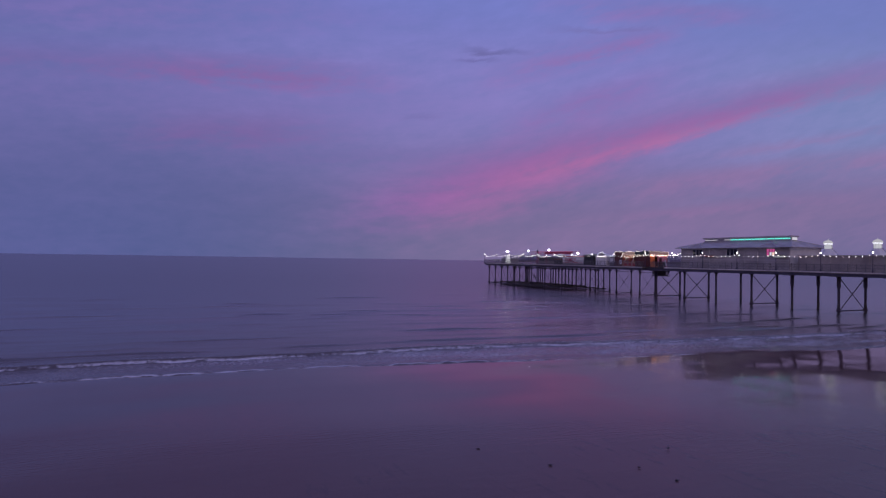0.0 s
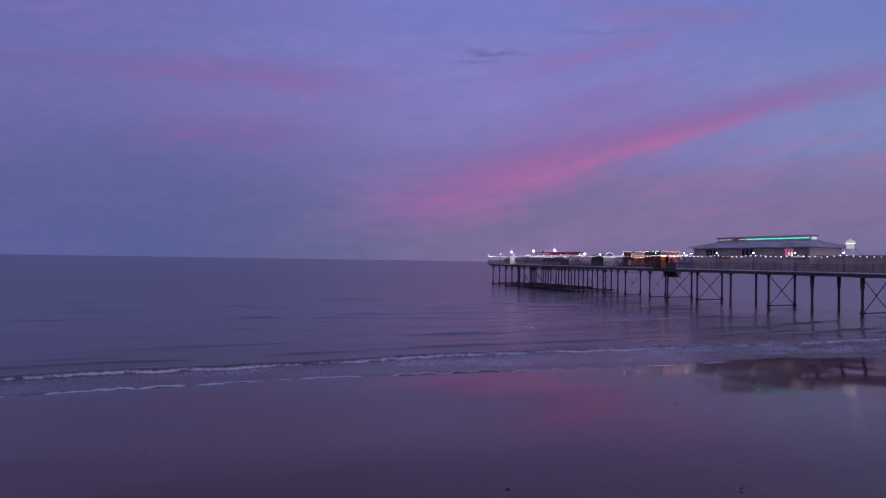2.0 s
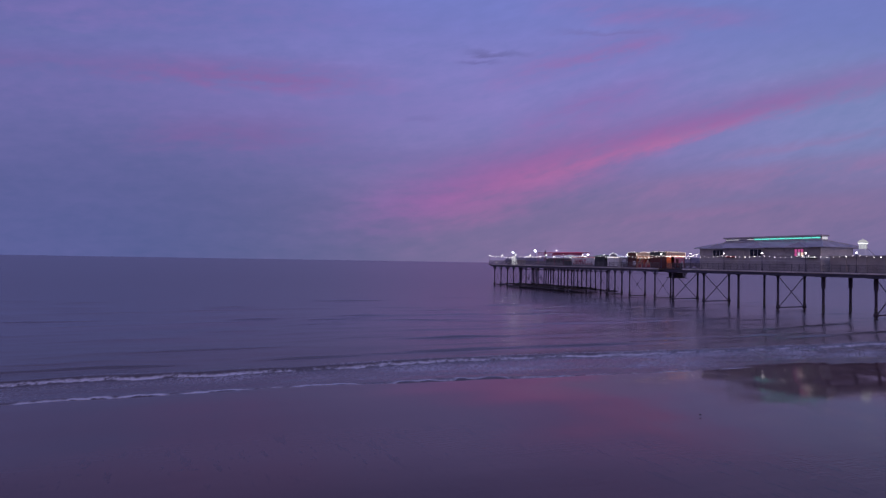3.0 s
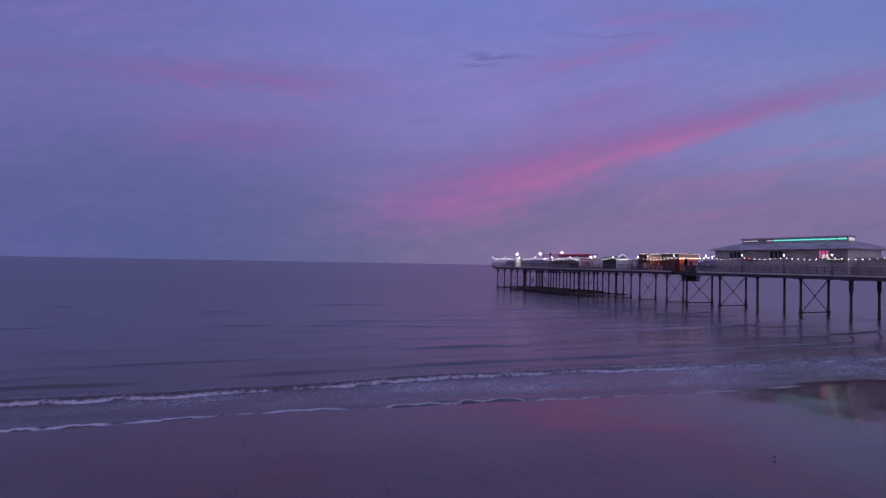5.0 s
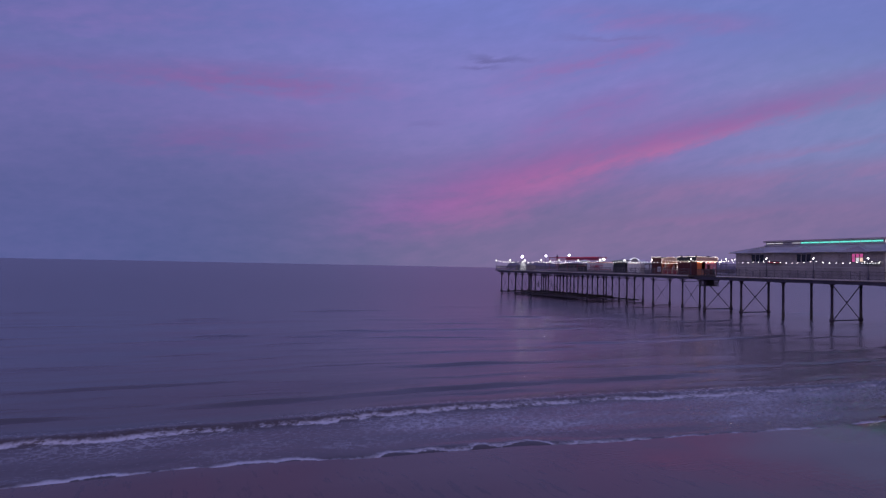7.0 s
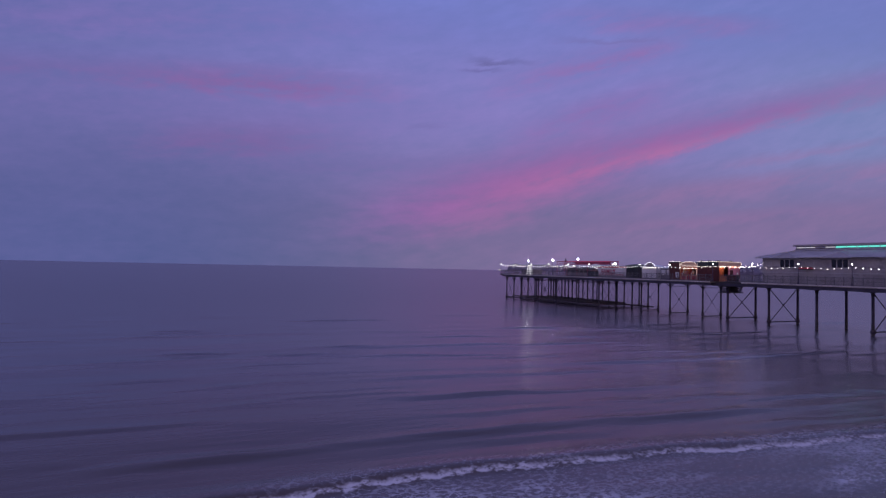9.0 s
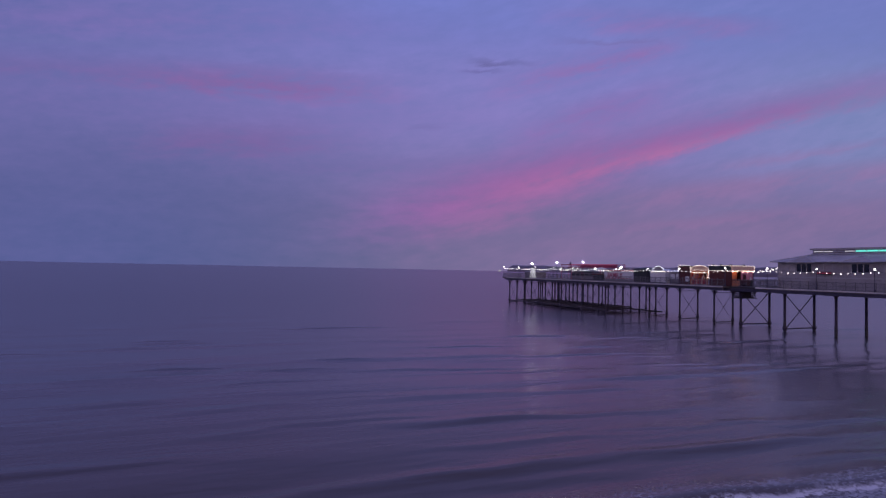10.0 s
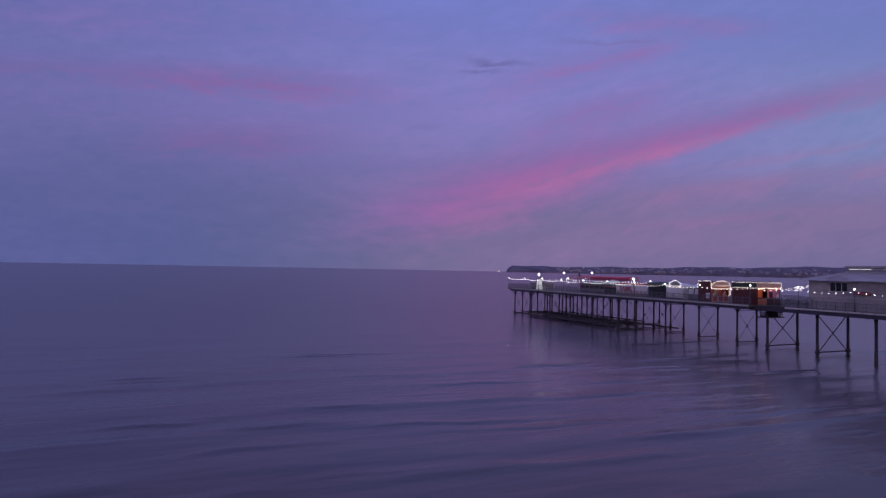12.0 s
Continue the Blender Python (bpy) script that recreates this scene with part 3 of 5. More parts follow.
def build_sea():
    xs = spread(-28, 118, 0.42, -4950, 4950)
    ys = spread(SHORE - 8.6, 120, 0.26, SHORE - 8.7, 4950, 1.12)
    x, y = np.meshgrid(xs, ys)
    s = y - wander(x)
    open_sea = 1 / (1 + np.exp(-(s - 56.5) / 1.5))
    fade = 1 / (1 + np.exp((y - 190) / 30))
    z = open_sea * fade * (0.10 * rough_noise(x, y, 5, 26, 4.5, 16.0, 3.2) + 0.008 * rough_noise(x, y, 6, 16, 1.2, 3.5, 1.6))
    # swell ridges coming in, broken along their length
    for at, h, w, seed in ((56.2, 0.16, 0.5, 8), (58.3, 0.19, 0.6, 4.3), (66.5, 0.12, 0.6, 2), (72.0, 0.08, 0.6, 6), (77.0, 0.12, 0.7, 3), (84.0, 0.10, 0.8, 7), (90.0, 0.14, 0.9, 4), (103.0, 0.13, 1.0, 5)):
        gap = np.clip(0.35 + 0.65 * np.sin(x * 0.085 + seed * 1.9) * np.sin(x * 0.031 + seed) + 0.2 * np.sin(x * 0.23 + seed) + 0.22 * np.sin(x * 0.47 + seed * 3.1), 0, 1.2)
        z += fade * h * gap * np.exp(-((s - at - 0.8 * np.sin(x * 0.05 + seed)) / w) ** 2)
    # short low crests scattered over the open water
    rng = np.random.default_rng(31)
    for _ in range(80):
        cx, cs = rng.uniform(-26, 112), 57.5 + 72 * rng.uniform(0, 1) ** 1.3
        long, h, w = rng.uniform(3.0, 9.0), rng.uniform(0.04, 0.11), rng.uniform(0.35, 0.7)
        bend, slant = rng.uniform(-0.012, 0.012), rng.uniform(-0.05, 0.03)
        u, v = x - cx, s - cs
        v = v - slant * u - bend * u * u - 0.15 * np.sin(u * 0.9 + cx)
        z += h * np.exp(-np.abs(u / long) ** 2.5) * np.where(v < 0, np.exp(-(v / (0.6 * w)) ** 2), np.exp(-(v / (1.6 * w)) ** 2))
    # the breaker: steep towards the shore, with a tumbling lip
    lip = 0.5 + 0.5 * np.sin(x * 0.16 + 1.2) * np.sin(x * 0.047 + 0.4)
    lip = np.maximum(lip, 0.72 * np.exp(-((x - 24) / 11.0) ** 4))
    lip *= 1 - 0.3 * np.exp(-((x - 44) / 8.0) ** 2)
    t = s - 52.6
    crest = np.where(t < 0, np.exp(-(t / 0.42) ** 2), np.exp(-(t / 1.5) ** 2))
    z += (0.14 + 0.16 * lip) * crest
    tumble = np.exp(-((s - 52.1) / 0.5) ** 2)
    z += tumble * 0.05 * rough_noise(x, y, 7, 18, 0.5, 1.4, 0.8) * 4
    # swash: a thin sheet running up the sand, with a raised edge
    run = s - SHORE - film(x)
    z += 0.022 * np.exp(-((run - 0.25) / 0.35) ** 2) + 0.012 * ((run > 0) & (run < 5)) * np.sin(run * 3.0 + x * 0.3)
    z -= 0.30 * np.clip(-run, 0, 2) ** 1.2
    # how much foam drifts between breaker and swash, and how far each line is broken white
    wash = (run > 0) / (1 + np.exp((s - 52.3) / 0.25))
    foam = wash * (0.55 + 0.45 * np.sin(x * 0.09 + s * 0.5) ** 2) * np.clip((s - SHORE + 1.2) / 1.6, 0.18, 1)
    foam = np.maximum(foam, (0.25 + 0.65 * lip) * np.exp(-((s - 53.0) / 0.9) ** 2))
    foam *= (0.8 + 0.2 * np.tanh((x - 20) / 10)) * (1 + 0.25 * np.exp(-((x - 42) / 14.0) ** 2))
    hem = 0.5 + 0.5 * np.sin(x * 0.13 + 0.3) * np.sin(x * 0.039 + 2.0)
    sea = dict(foam=foam, lip=lip, hem=hem, reach=s, film=film(x))
    tagged(grid_mesh("water", xs, ys, z, SEA, sea), "calm violet sea at dusk with low foaming breakers", "sea", kind="structure")


build_sand()
build_sea()


# ---- far headland with a town on its slope ----
def build_headland():
    rng = random.Random(4)
    R = 3900.0
    n = 240
    bm = B()
    rows = []
    for i in range(n + 1):
        u = i / n
        az = radians(29.9 + u * 45.0)
        rise = min(1.0, u / 0.012)
        top = 41 + (4 * u * 4 if u < 0.25 else 4 + (u - 0.25) * 60)
        top += 3.0 * math.sin(u * 37) + 1.8 * math.sin(u * 91 + 1) + 1.6 * noise.noise((u * 160, 0, 0)) + 1.2 * noise.noise((u * 500, 3, 0))
        top *= rise ** 0.5
        ring = []
        for f, h, back in ((0, -4, 0), (0.0, 0.16, 6), (0.3, 0.5, 60), (0.65, 0.86, 160), (1.0, 1.0, 300), (1.0, 0.2, 700)):
            z = h if h < 0 else h * top + (2.2 * noise.noise((u * 300, back * 0.02, 5)) if 0 < f < 1 else 0)
            ring.append(bm.verts.new(((R + back) * math.sin(az), (R + back) * math.cos(az), z)))
        rows.append(ring)
    for a, b in zip(rows, rows[1:]):
        for k in range(len(a) - 1):
            bm.faces.new((a[k], b[k], b[k + 1], a[k + 1]))
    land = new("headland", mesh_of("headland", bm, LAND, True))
    tagged(land, "low dark wooded headland across the bay, haze painted into its colour", "headland", kind="structure")
    # pale houses on the slope
    bm, lamps = B(), B()
    for _ in range(150):
        u = rng.uniform(0.13, 0.62) ** 1.1
        az = radians(29.9 + u * 45.0)
        back = rng.uniform(20, 150)
        top = 33 + 40 * u
        z = (0.16 + 0.72 * back / 160) * top
        r = R + back - 12
        x, y = r * math.sin(az), r * math.cos(az)
        w, h = rng.uniform(6, 16), rng.uniform(4, 7)
        box(bm, x - w, x + w, y - 5, y + 5, z - 3, z + h)
        poly(bm, [(x - w, y - 5, z + h), (x + w, y - 5, z + h), (x, y - 5, z + h + 3)], (0, 10, 0))
        if rng.random() < 0.14:
            box(lamps, x - 1.5, x + 1.5, y - 8, y - 6, z + 1, z + 3.0)
    tagged(new("far_town", mesh_of("far_town", bm, HOUSE)), "pale distant houses scattered over the headland slope", "town", kind="stuff")
    tagged(new("far_lights", mesh_of("far_lights", lamps, glow("far_window", (0.86, 0.80, 0.95), 0.42))), "tiny lit windows of the distant town", "lights", kind="stuff")
    # beacon beyond the point
    bm = B()
    az = radians(29.25)
    cx, cy = 4300 * math.sin(az), 4300 * math.cos(az)
    turned(bm, cx, cy, [(9, -2), (8, 2), (5, 4), (5, 7), (2, 8)], 8)
    tagged(new("anchored_ship", mesh_of("anchored_ship", bm, glow("ship_light", (1, 0.95, 0.9), 0.5))), "tiny lit ship at anchor off the point", "ship")


build_headland()


# ---- the pier ----
DECK = 6.72
BAY = 7.96
NEARX, FARX = 101.7, 108.62          # columns of the main pier
HEADX = (98.36, 102.99, 107.62, 112.25, 116.88)
HEADY, HEADBAY = 113.7, 8.03


def column_mesh(radius, sleeve=0.0, foot=True, collar=True, low=-2.6):
    prof = [(radius * 1.05, low), (radius * 1.05, 0.18)]
    if collar:
        prof += [(radius * 1.75, 0.24), (radius * 1.75, 0.68), (radius * 1.1, 0.78)]
    prof += [(radius, 1.1)]
    if sleeve:
        prof += [(radius, 4.05), (sleeve * 0.92, 4.15), (sleeve, 4.25), (sleeve, 5.95), (sleeve * 1.15, 6.0)]
    else:
        prof += [(radius, 5.45), (radius * 1.35, 5.5), (radius * 1.35, 5.6), (radius, 5.65), (radius * 1.1, 5.9), (radius * 1.7, 6.0)]
    prof += [(prof[-1][0], 6.1)]
    return mesh_of("column", turned(B(), 0, 0, prof, 12), IRON, True)


def weed_mesh(radius):
    rng = random.Random(8)
    bm = turned(B(), 0, 0, [(radius * 1.12, -2.5), (radius * 1.16, 0.0), (radius * 1.13, 0.6), (radius * 1.08, 1.25), (radius * 1.01, 1.6)], 12)
    for v in bm.verts:
        k = 1 + rng.uniform(-0.03, 0.06)
        v.co.x, v.co.y = v.co.x * k, v.co.y * k
        v.co.z += rng.uniform(-0.12, 0.12) if v.co.z > 0.2 else 0
    return mesh_of("weed_growth", bm, WEED, True)


COLUMN = column_mesh(0.19)
COLUMN_PLAIN = column_mesh(0.19, collar=False)
COLUMN_SLEEVED = column_mesh(0.19, 0.30)
COLUMN_SLEEVED_PLAIN = column_mesh(0.19, 0.30, collar=False)
COLUMN_SLIM = column_mesh(0.16)
WEED_MAIN = weed_mesh(0.19)
WEED_SLIM = weed_mesh(0.16)


def bar(name, a, b, r, mat, parent, label="", seg=6):
    return part(name, tube(B(), a, b, r, seg=seg), mat, parent, label)


def main_bent(i):
    y = 107.08 - BAY * i
    braced = i == 0 or i % 2 == 1
    th = thing("pier_bent", (NEARX, y, 0), "pair of dark iron columns %s under the deck" % ("with crossed tie rods" if braced else "without bracing"), "pier support", "bents under the pier")
    w = FARX - NEARX
    mesh = (COLUMN_SLEEVED if braced else COLUMN_SLEEVED_PLAIN) if i >= 4 else (COLUMN if braced else COLUMN_PLAIN)
    for x in (0, w):
        c = part("column", mesh, IRON, th, at=(x, 0, 0))
        part("weed_growth", WEED_MAIN, WEED, c, "dark weed and barnacles up to the tide line")
    part("cross_beam", box(B(), -1.9, w + 1.9, -0.14, 0.14, 5.93, 6.28), IRON, th)
    for x, sx in ((0, -1), (0, 1), (w, -1), (w, 1)):
        bm = B()
        poly(bm, [(x + sx * 0.16, -0.05, 5.93), (x + sx * 0.75, -0.05, 5.93), (x + sx * 0.36, -0.05, 5.78), (x + sx * 0.16, -0.05, 5.45)], (0, 0.10, 0))
        part("bracket", bm, IRON, th)
    if braced:
        bar("tie_rod", (0.2, 0.04, 5.8), (w - 0.2, 0.04, 0.5), 0.07, IRON, th)
        bar("tie_rod", (0.2, -0.04, 0.5), (w - 0.2, -0.04, 5.8), 0.07, IRON, th)
        bar("strut", (0.15, 0, 0.45), (w - 0.15, 0, 0.45), 0.10, IRON, th)
        part("ring_boss", turned(B(), 0, 0, [(0.05, -0.06), (0.15, -0.05), (0.15, 0.05), (0.05, 0.06)], 10), IRON, th, at=(w / 2, 0, 3.24)).rotation_euler = (math.pi / 2, 0, 0)


for i in range(15):
    main_bent(i)


def head_bent(k):
    y = HEADY + HEADBAY * k
    xs = HEADX[1:3] if k < 3 else HEADX[:4] if k == 3 else HEADX
    if k == 8:      # the seaward end has twice as many
        xs = [98.36 + 2.315 * j for j in range(9)]
    th = thing("pier_bent", (xs[0], y, 0), "row of slim dark iron columns under the pier head", "pier support", "bents under the pier head")
    for x in xs:
        c = part("column", COLUMN_SLIM, IRON, th, at=(x - xs[0], 0, 0))
        part("weed_growth", WEED_SLIM, WEED, c, "dark weed up to the tide line")
        for sx in (-1, 1):
            bm = B()
            o = x - xs[0]
            out = 0.98 if k < 3 else 0.70
            arcp = [(o + sx * (0.14 + out * u), -0.05, 5.14 + 0.84 * u + 0.10 * math.sin(math.pi * u)) for u in np.linspace(0, 1, 5)]
            ring = [Vector(p) for p in arcp]
            for a, b in zip(ring, ring[1:]):
                tube(bm, a, b, 0.065, seg=5)
            curl = [Vector((o + sx * (0.36 + 0.15 * math.cos(q)), -0.05, 5.76 + 0.15 * math.sin(q))) for q in np.linspace(0, math.tau, 9)]
            for a, b in zip(curl, curl[1:]):
                tube(bm, a, b, 0.035, seg=4)
            part("bracket", bm, IRON, th)
    part("cross_beam", box(B(), -0.4 if k >= 3 else -4.9, xs[-1] - xs[0] + (0.3 if k >= 3 else 4.8), -0.13, 0.13, 5.98, 6.28), IRON, th)
    for a, b in zip(xs, xs[1:]):
        o, e = a - xs[0] + 0.12, b - xs[0] - 0.12
        bar("upper_strut", (o, 0, 5.42), (e, 0, 5.42), 0.045, IRON, th)
        bar("strut", (o, 0, 0.16), (e, 0, 0.16), 0.09, WEED, th)
        bar("tie_rod", (o, 0.03, 5.3), (e, 0.03, 0.4), 0.036, IRON, th, seg=5)
        bar("tie_rod", (o, -0.03, 0.4), (e, -0.03, 5.3), 0.036, IRON, th, seg=5)
        part("ring_boss", turned(B(), 0, 0, [(0.05, -0.05), (0.16, -0.04), (0.16, 0.04), (0.05, 0.05)], 10), IRON, th, at=((o + e) / 2, 0, 2.85)).rotation_euler = (math.pi / 2, 0, 0)


for k in range(9):
    head_bent(k)


def build_deck():
    th = thing("pier", (105, 60, 6), "long timber pier deck on iron beams with a pale edge board", "pier")
    th.location = (0, 0, 0)
    y_end = HEADY + HEADBAY * 8 + 1.7
    part("deck", box(B(), 99.5, 111.4, -14, 111.3, 6.46, DECK), TIMBER, th, "weathered grey planked deck")
    part("head_deck", box(B(), 98.0, 117.6, 111.3, y_end + 1.7, 6.46, DECK), TIMBER, th, "weathered grey planked deck of the pier head")
    part("head_deck", box(B(), 98.0, 99.5, 107.45, 111.298, 6.46, DECK), TIMBER, th)
    # pale edge boards, one a bay
    for i in range(15):
        y1 = 102.4 if i == 0 else 107.08 - BAY * i
        y0 = 107.08 - BAY * (i + 1)
        part("edge_board", box(B(), 99.24, 99.49, y0 + 0.01, y1 - 0.01, 6.55, 6.75), FASCIA, th)
    part("edge_board", box(B(), 99.30, 99.49, 102.42, 107.42, 6.50, 6.74), DARKTIMBER, th, "dark unpainted board at the joint of pier and head")
    for k in range(-1, 8):
        y0 = HEADY + HEADBAY * k if k >= 0 else 107.5
        y1 = HEADY + HEADBAY * (k + 1) + (0.9 if k == 7 else 0)
        part("edge_board", box(B(), 97.74, 97.99, y0 + 0.01, y1 - 0.01, 6.55, 6.75), FASCIA, th)
    # edge girders wear the darker iron, so their shade is painted in
    part("edge_beam", box(B(), 99.34, 99.70, -14, 111.2, 6.00, 6.45), SHADEDIRON, th, "iron edge girder, coloured darker for the shade under the deck edge")
    part("edge_beam", box(B(), 97.84, 98.20, 107.5, y_end, 6.08, 6.45), SHADEDIRON, th, "iron edge girder of the head, coloured darker for shade")
    part("edge_beam", box(B(), 110.9, 111.3, -14, 111.2, 6.02, 6.44), SHADEDIRON, th)
    part("edge_beam", box(B(), 117.2, 117.5, 111.4, y_end, 6.10, 6.44), SHADEDIRON, th)
    for x in (NEARX, 105.2, FARX):
        part("girder", box(B(), x - 0.14, x + 0.14, -14, 111.2, 6.30, 6.455), IRON, th)
    for x in HEADX:
        part("girder", box(B(), x - 0.12, x + 0.12, 111.4, y_end - 0.1, 6.285, 6.455), IRON, th)
    part("end_beam", box(B(), 98.3, 117.2, y_end - 0.3, y_end - 0.02, 6.1, 6.44), IRON, th)


build_deck()


def build_landing_stage():
    """Low timber platform just above the water under the pier head."""
    th = thing("landing_stage", (0, 0, 0), "dark weed-covered timber landing stage low under the pier head", "landing stage")
    y0, y1 = HEADY + HEADBAY * 3, HEADY + HEADBAY * 8
    for x, z, s in ((98.36, 0.46, y0), (102.99, 0.52, y0), (107.62, 0.56, y0 - 7.0), (112.25, 0.56, y0 + 8)):
        part("long_beam", box(B(), x - 0.36, x - 0.17, s, y1 + 0.3, z, z + 0.26), WEED, th)
    y = y0 + 1.2
    while y < y1 - 2:
        if abs((y - HEADY + 4) % HEADBAY - 4) > 0.4:
            part("joist", box(B(), 98.7, 107.2, y - 0.12, y + 0.12, 0.80, 0.93), DARKTIMBER, th)
        y += 1.31
    for j, x in enumerate(np.arange(99.0, 105.8, 1.12)):
        if abs(x + 0.25 - 102.99) > 0.5:
            part("plank", box(B(), x, x + 0.47, y0 + 5.5 + (j * 37 % 11) * 0.25, y1 - 4.5 - (j * 53 % 7) * 0.3, 0.935, 0.99), DARKTIMBER, th)


build_landing_stage()


# ---- railings, lamp posts and strings of bulbs ----
def railing(x, y, length, along="y", group="railings of the pier"):
    """One bay of railing that starts at (x, y)."""
    th = thing("railing", (x, y, DECK), "grey iron pier railing with slim posts and close wires", "railing", group)
    if along == "x":
        th.rotation_euler = (0, 0, -math.pi / 2)
    key = round(length, 3)
    if key not in RAILS:
        top = mesh_of("top_rail", box(B(), -0.05, 0.05, 0, length, 1.12, 1.19), RAILGREY)
        mid = mesh_of("mid_rail", box(B(), -0.025, 0.025, 0, length, 0.62, 0.66), RAILGREY)
        low = mesh_of("bottom_rail", box(B(), -0.03, 0.03, 0, length, 0.10, 0.16), RAILGREY)
        post = mesh_of("post", turned(B(), 0, 0, [(0.07, 0), (0.07, 0.1), (0.045, 0.16), (0.04, 1.1), (0.06, 1.15), (0.06, 1.25), (0.03, 1.31)], 8), RAILGREY)
        bm = B()
        steps = int(length / 0.16)
        for j in range(1, steps):
            yy = length * j / steps
            v = [bm.verts.new(p) for p in ((-0.008, yy - 0.011, 0.16), (0.008, yy + 0.011, 0.16), (0.008, yy + 0.011, 1.12), (-0.008, yy - 0.011, 1.12))]
            w = [bm.verts.new(q.co + Vector((0.016, -0.016, 0))) for q in v]
            for a in range(4):
                b = (a + 1) % 4
                bm.faces.new((v[a], v[b], w[b], w[a]))
            bm.faces.new(v)
            bm.faces.new(w[::-1])
        RAILS[key] = (top, mid, low, post, mesh_of("baluster_infill", bm, RAILGREY))
    top, mid, low, post, fill = RAILS[key]
    part("top_rail", top, None, th)
    part("mid_rail", mid, None, th)
    part("bottom_rail", low, None, th)
    tagged(part("baluster_infill", fill, None, th), kind="stuff")
    n = max(2, round(length / 1.33))
    for j in range(n):
        part("post", post, None, th, at=(0, length * j / n, 0))


RAILS = {}
for i in range(-1, 15):
    y0 = 107.08 - BAY * (i + 1)
    if i >= 0:
        railing(99.62, y0, BAY)
    railing(111.2, y0, BAY if i >= 0 else 4.2)
for k in range(-1, 8):
    y0 = HEADY + HEADBAY * k if k >= 0 else 107.5
    length = HEADBAY if k >= 0 else 6.2
    if k == 7:
        length += 3.2
    railing(98.18, y0, length)
    railing(117.4, max(y0, 111.7), length if k >= 0 else 2.0)
railing(98.18, 181.15, 19.2, "x")


def lamp_post_meshes():
    pole = mesh_of("pole", turned(B(), 0, 0, [(0.13, 0), (0.13, 0.25), (0.075, 0.4), (0.06, 1.2), (0.08, 1.24), (0.05, 1.3), (0.04, 2.82), (0.075, 2.86), (0.05, 2.92)], 8), IRON, True)
    bm = B()
    bmesh.ops.create_icosphere(bm, subdivisions=2, radius=0.11)
    globe = mesh_of("globe", bm, GLOBE, True)
    cap = mesh_of("cap", turned(B(), 0, 0, [(0.14, 0.12), (0.07, 0.2), (0.02, 0.25)], 8), IRON)
    arm = mesh_of("crossarm", tube(B(), (0, -0.35, 2.72), (0, 0.35, 2.72), 0.025, seg=6), IRON)
    return pole, globe, cap, arm


POLE, LAMPGLOBE, LAMPCAP, CROSSARM = lamp_post_meshes()


def lamp_post(x, y, z=DECK, scale=1.0, group="lamp posts along the pier rail", lit=True):
    th = thing("lamp_post", (x, y, z), "slim dark pier lamp post with a glowing white globe", "lamp post", group)
    part("pole", POLE, None, th)
    part("crossarm", CROSSARM, None, th)
    g = part("globe", LAMPGLOBE, None, th, "glowing white globe", at=(0, 0, 3.06))
    part("cap", LAMPCAP, None, g)
    th.scale = (scale, scale, scale)
    return th


bm = B()
bmesh.ops.create_icosphere(bm, subdivisions=1, radius=0.06)
BULBMESH = mesh_of("bulb", bm, BULB)
bm = B()
bmesh.ops.create_icosphere(bm, subdivisions=1, radius=0.055)
SMALLBULB = mesh_of("bulb", bm, WARMBULB)


def string_lights(a, b, count, sag=0.28, group="strings of bulbs along the pier", bulb=None, label="string of small white bulbs hung between lamp posts"):
    """A sagging cable with bulbs from a to b."""
    a, b = Vector(a), Vector(b)
    th = thing("string_lights", a, label, "string lights", group)
    at = lambda u: (b - a) * u - Vector((0, 0, 4 * sag * u * (1 - u)))
    bm = B()
    for j in range(10):
        tube(bm, at(j / 10), at((j + 1) / 10), 0.014, seg=4, caps=False)
    part("cable", bm, CABLE, th)
    for j in range(count):
        part("bulb", bulb or BULBMESH, None, th, at=at((j + 0.5) / count) - Vector((0, 0, 0.1)))


posts = [92.64 + 7.92 * j for j in range(2, -12, -1)]
for y in posts:
    lamp_post(99.64, y)
for a, b in zip(posts, posts[1:]):
    string_lights((99.64, a, 9.48), (99.64, b, 9.48), 8)
head_posts = [117.1 + 8.0 * j for j in range(9)]
for y in head_posts:
    lamp_post(98.2, y, group="lamp posts along the pier head rail", scale=0.93)
    lamp_post(117.3, y, group="lamp posts along the pier head rail", scale=0.93)
for a, b in zip([posts[0]] + head_posts, head_posts):
    xa = 99.64 if a == posts[0] else 98.2
    string_lights((xa, a, 9.42), (98.2, b, 9.30), 10)
for a, b in zip(head_posts, head_posts[1:]):
    string_lights((117.3, a, 9.25), (117.3, b, 9.25), 8)
string_lights((98.2, 181.1, 9.30), (117.3, 181.1, 9.30), 20)
# crossing strings over the gap between stalls and pavilion
string_lights((101.0, 107.6, 9.5), (104.3, 101.8, 10.2), 8, 0.35)
string_lights((103.5, 107.6, 9.5), (104.3, 101.8, 10.2), 7, 0.45)
string_lights((100.0, 101.2, 9.4), (104.3, 101.8, 10.2), 5, 0.1)


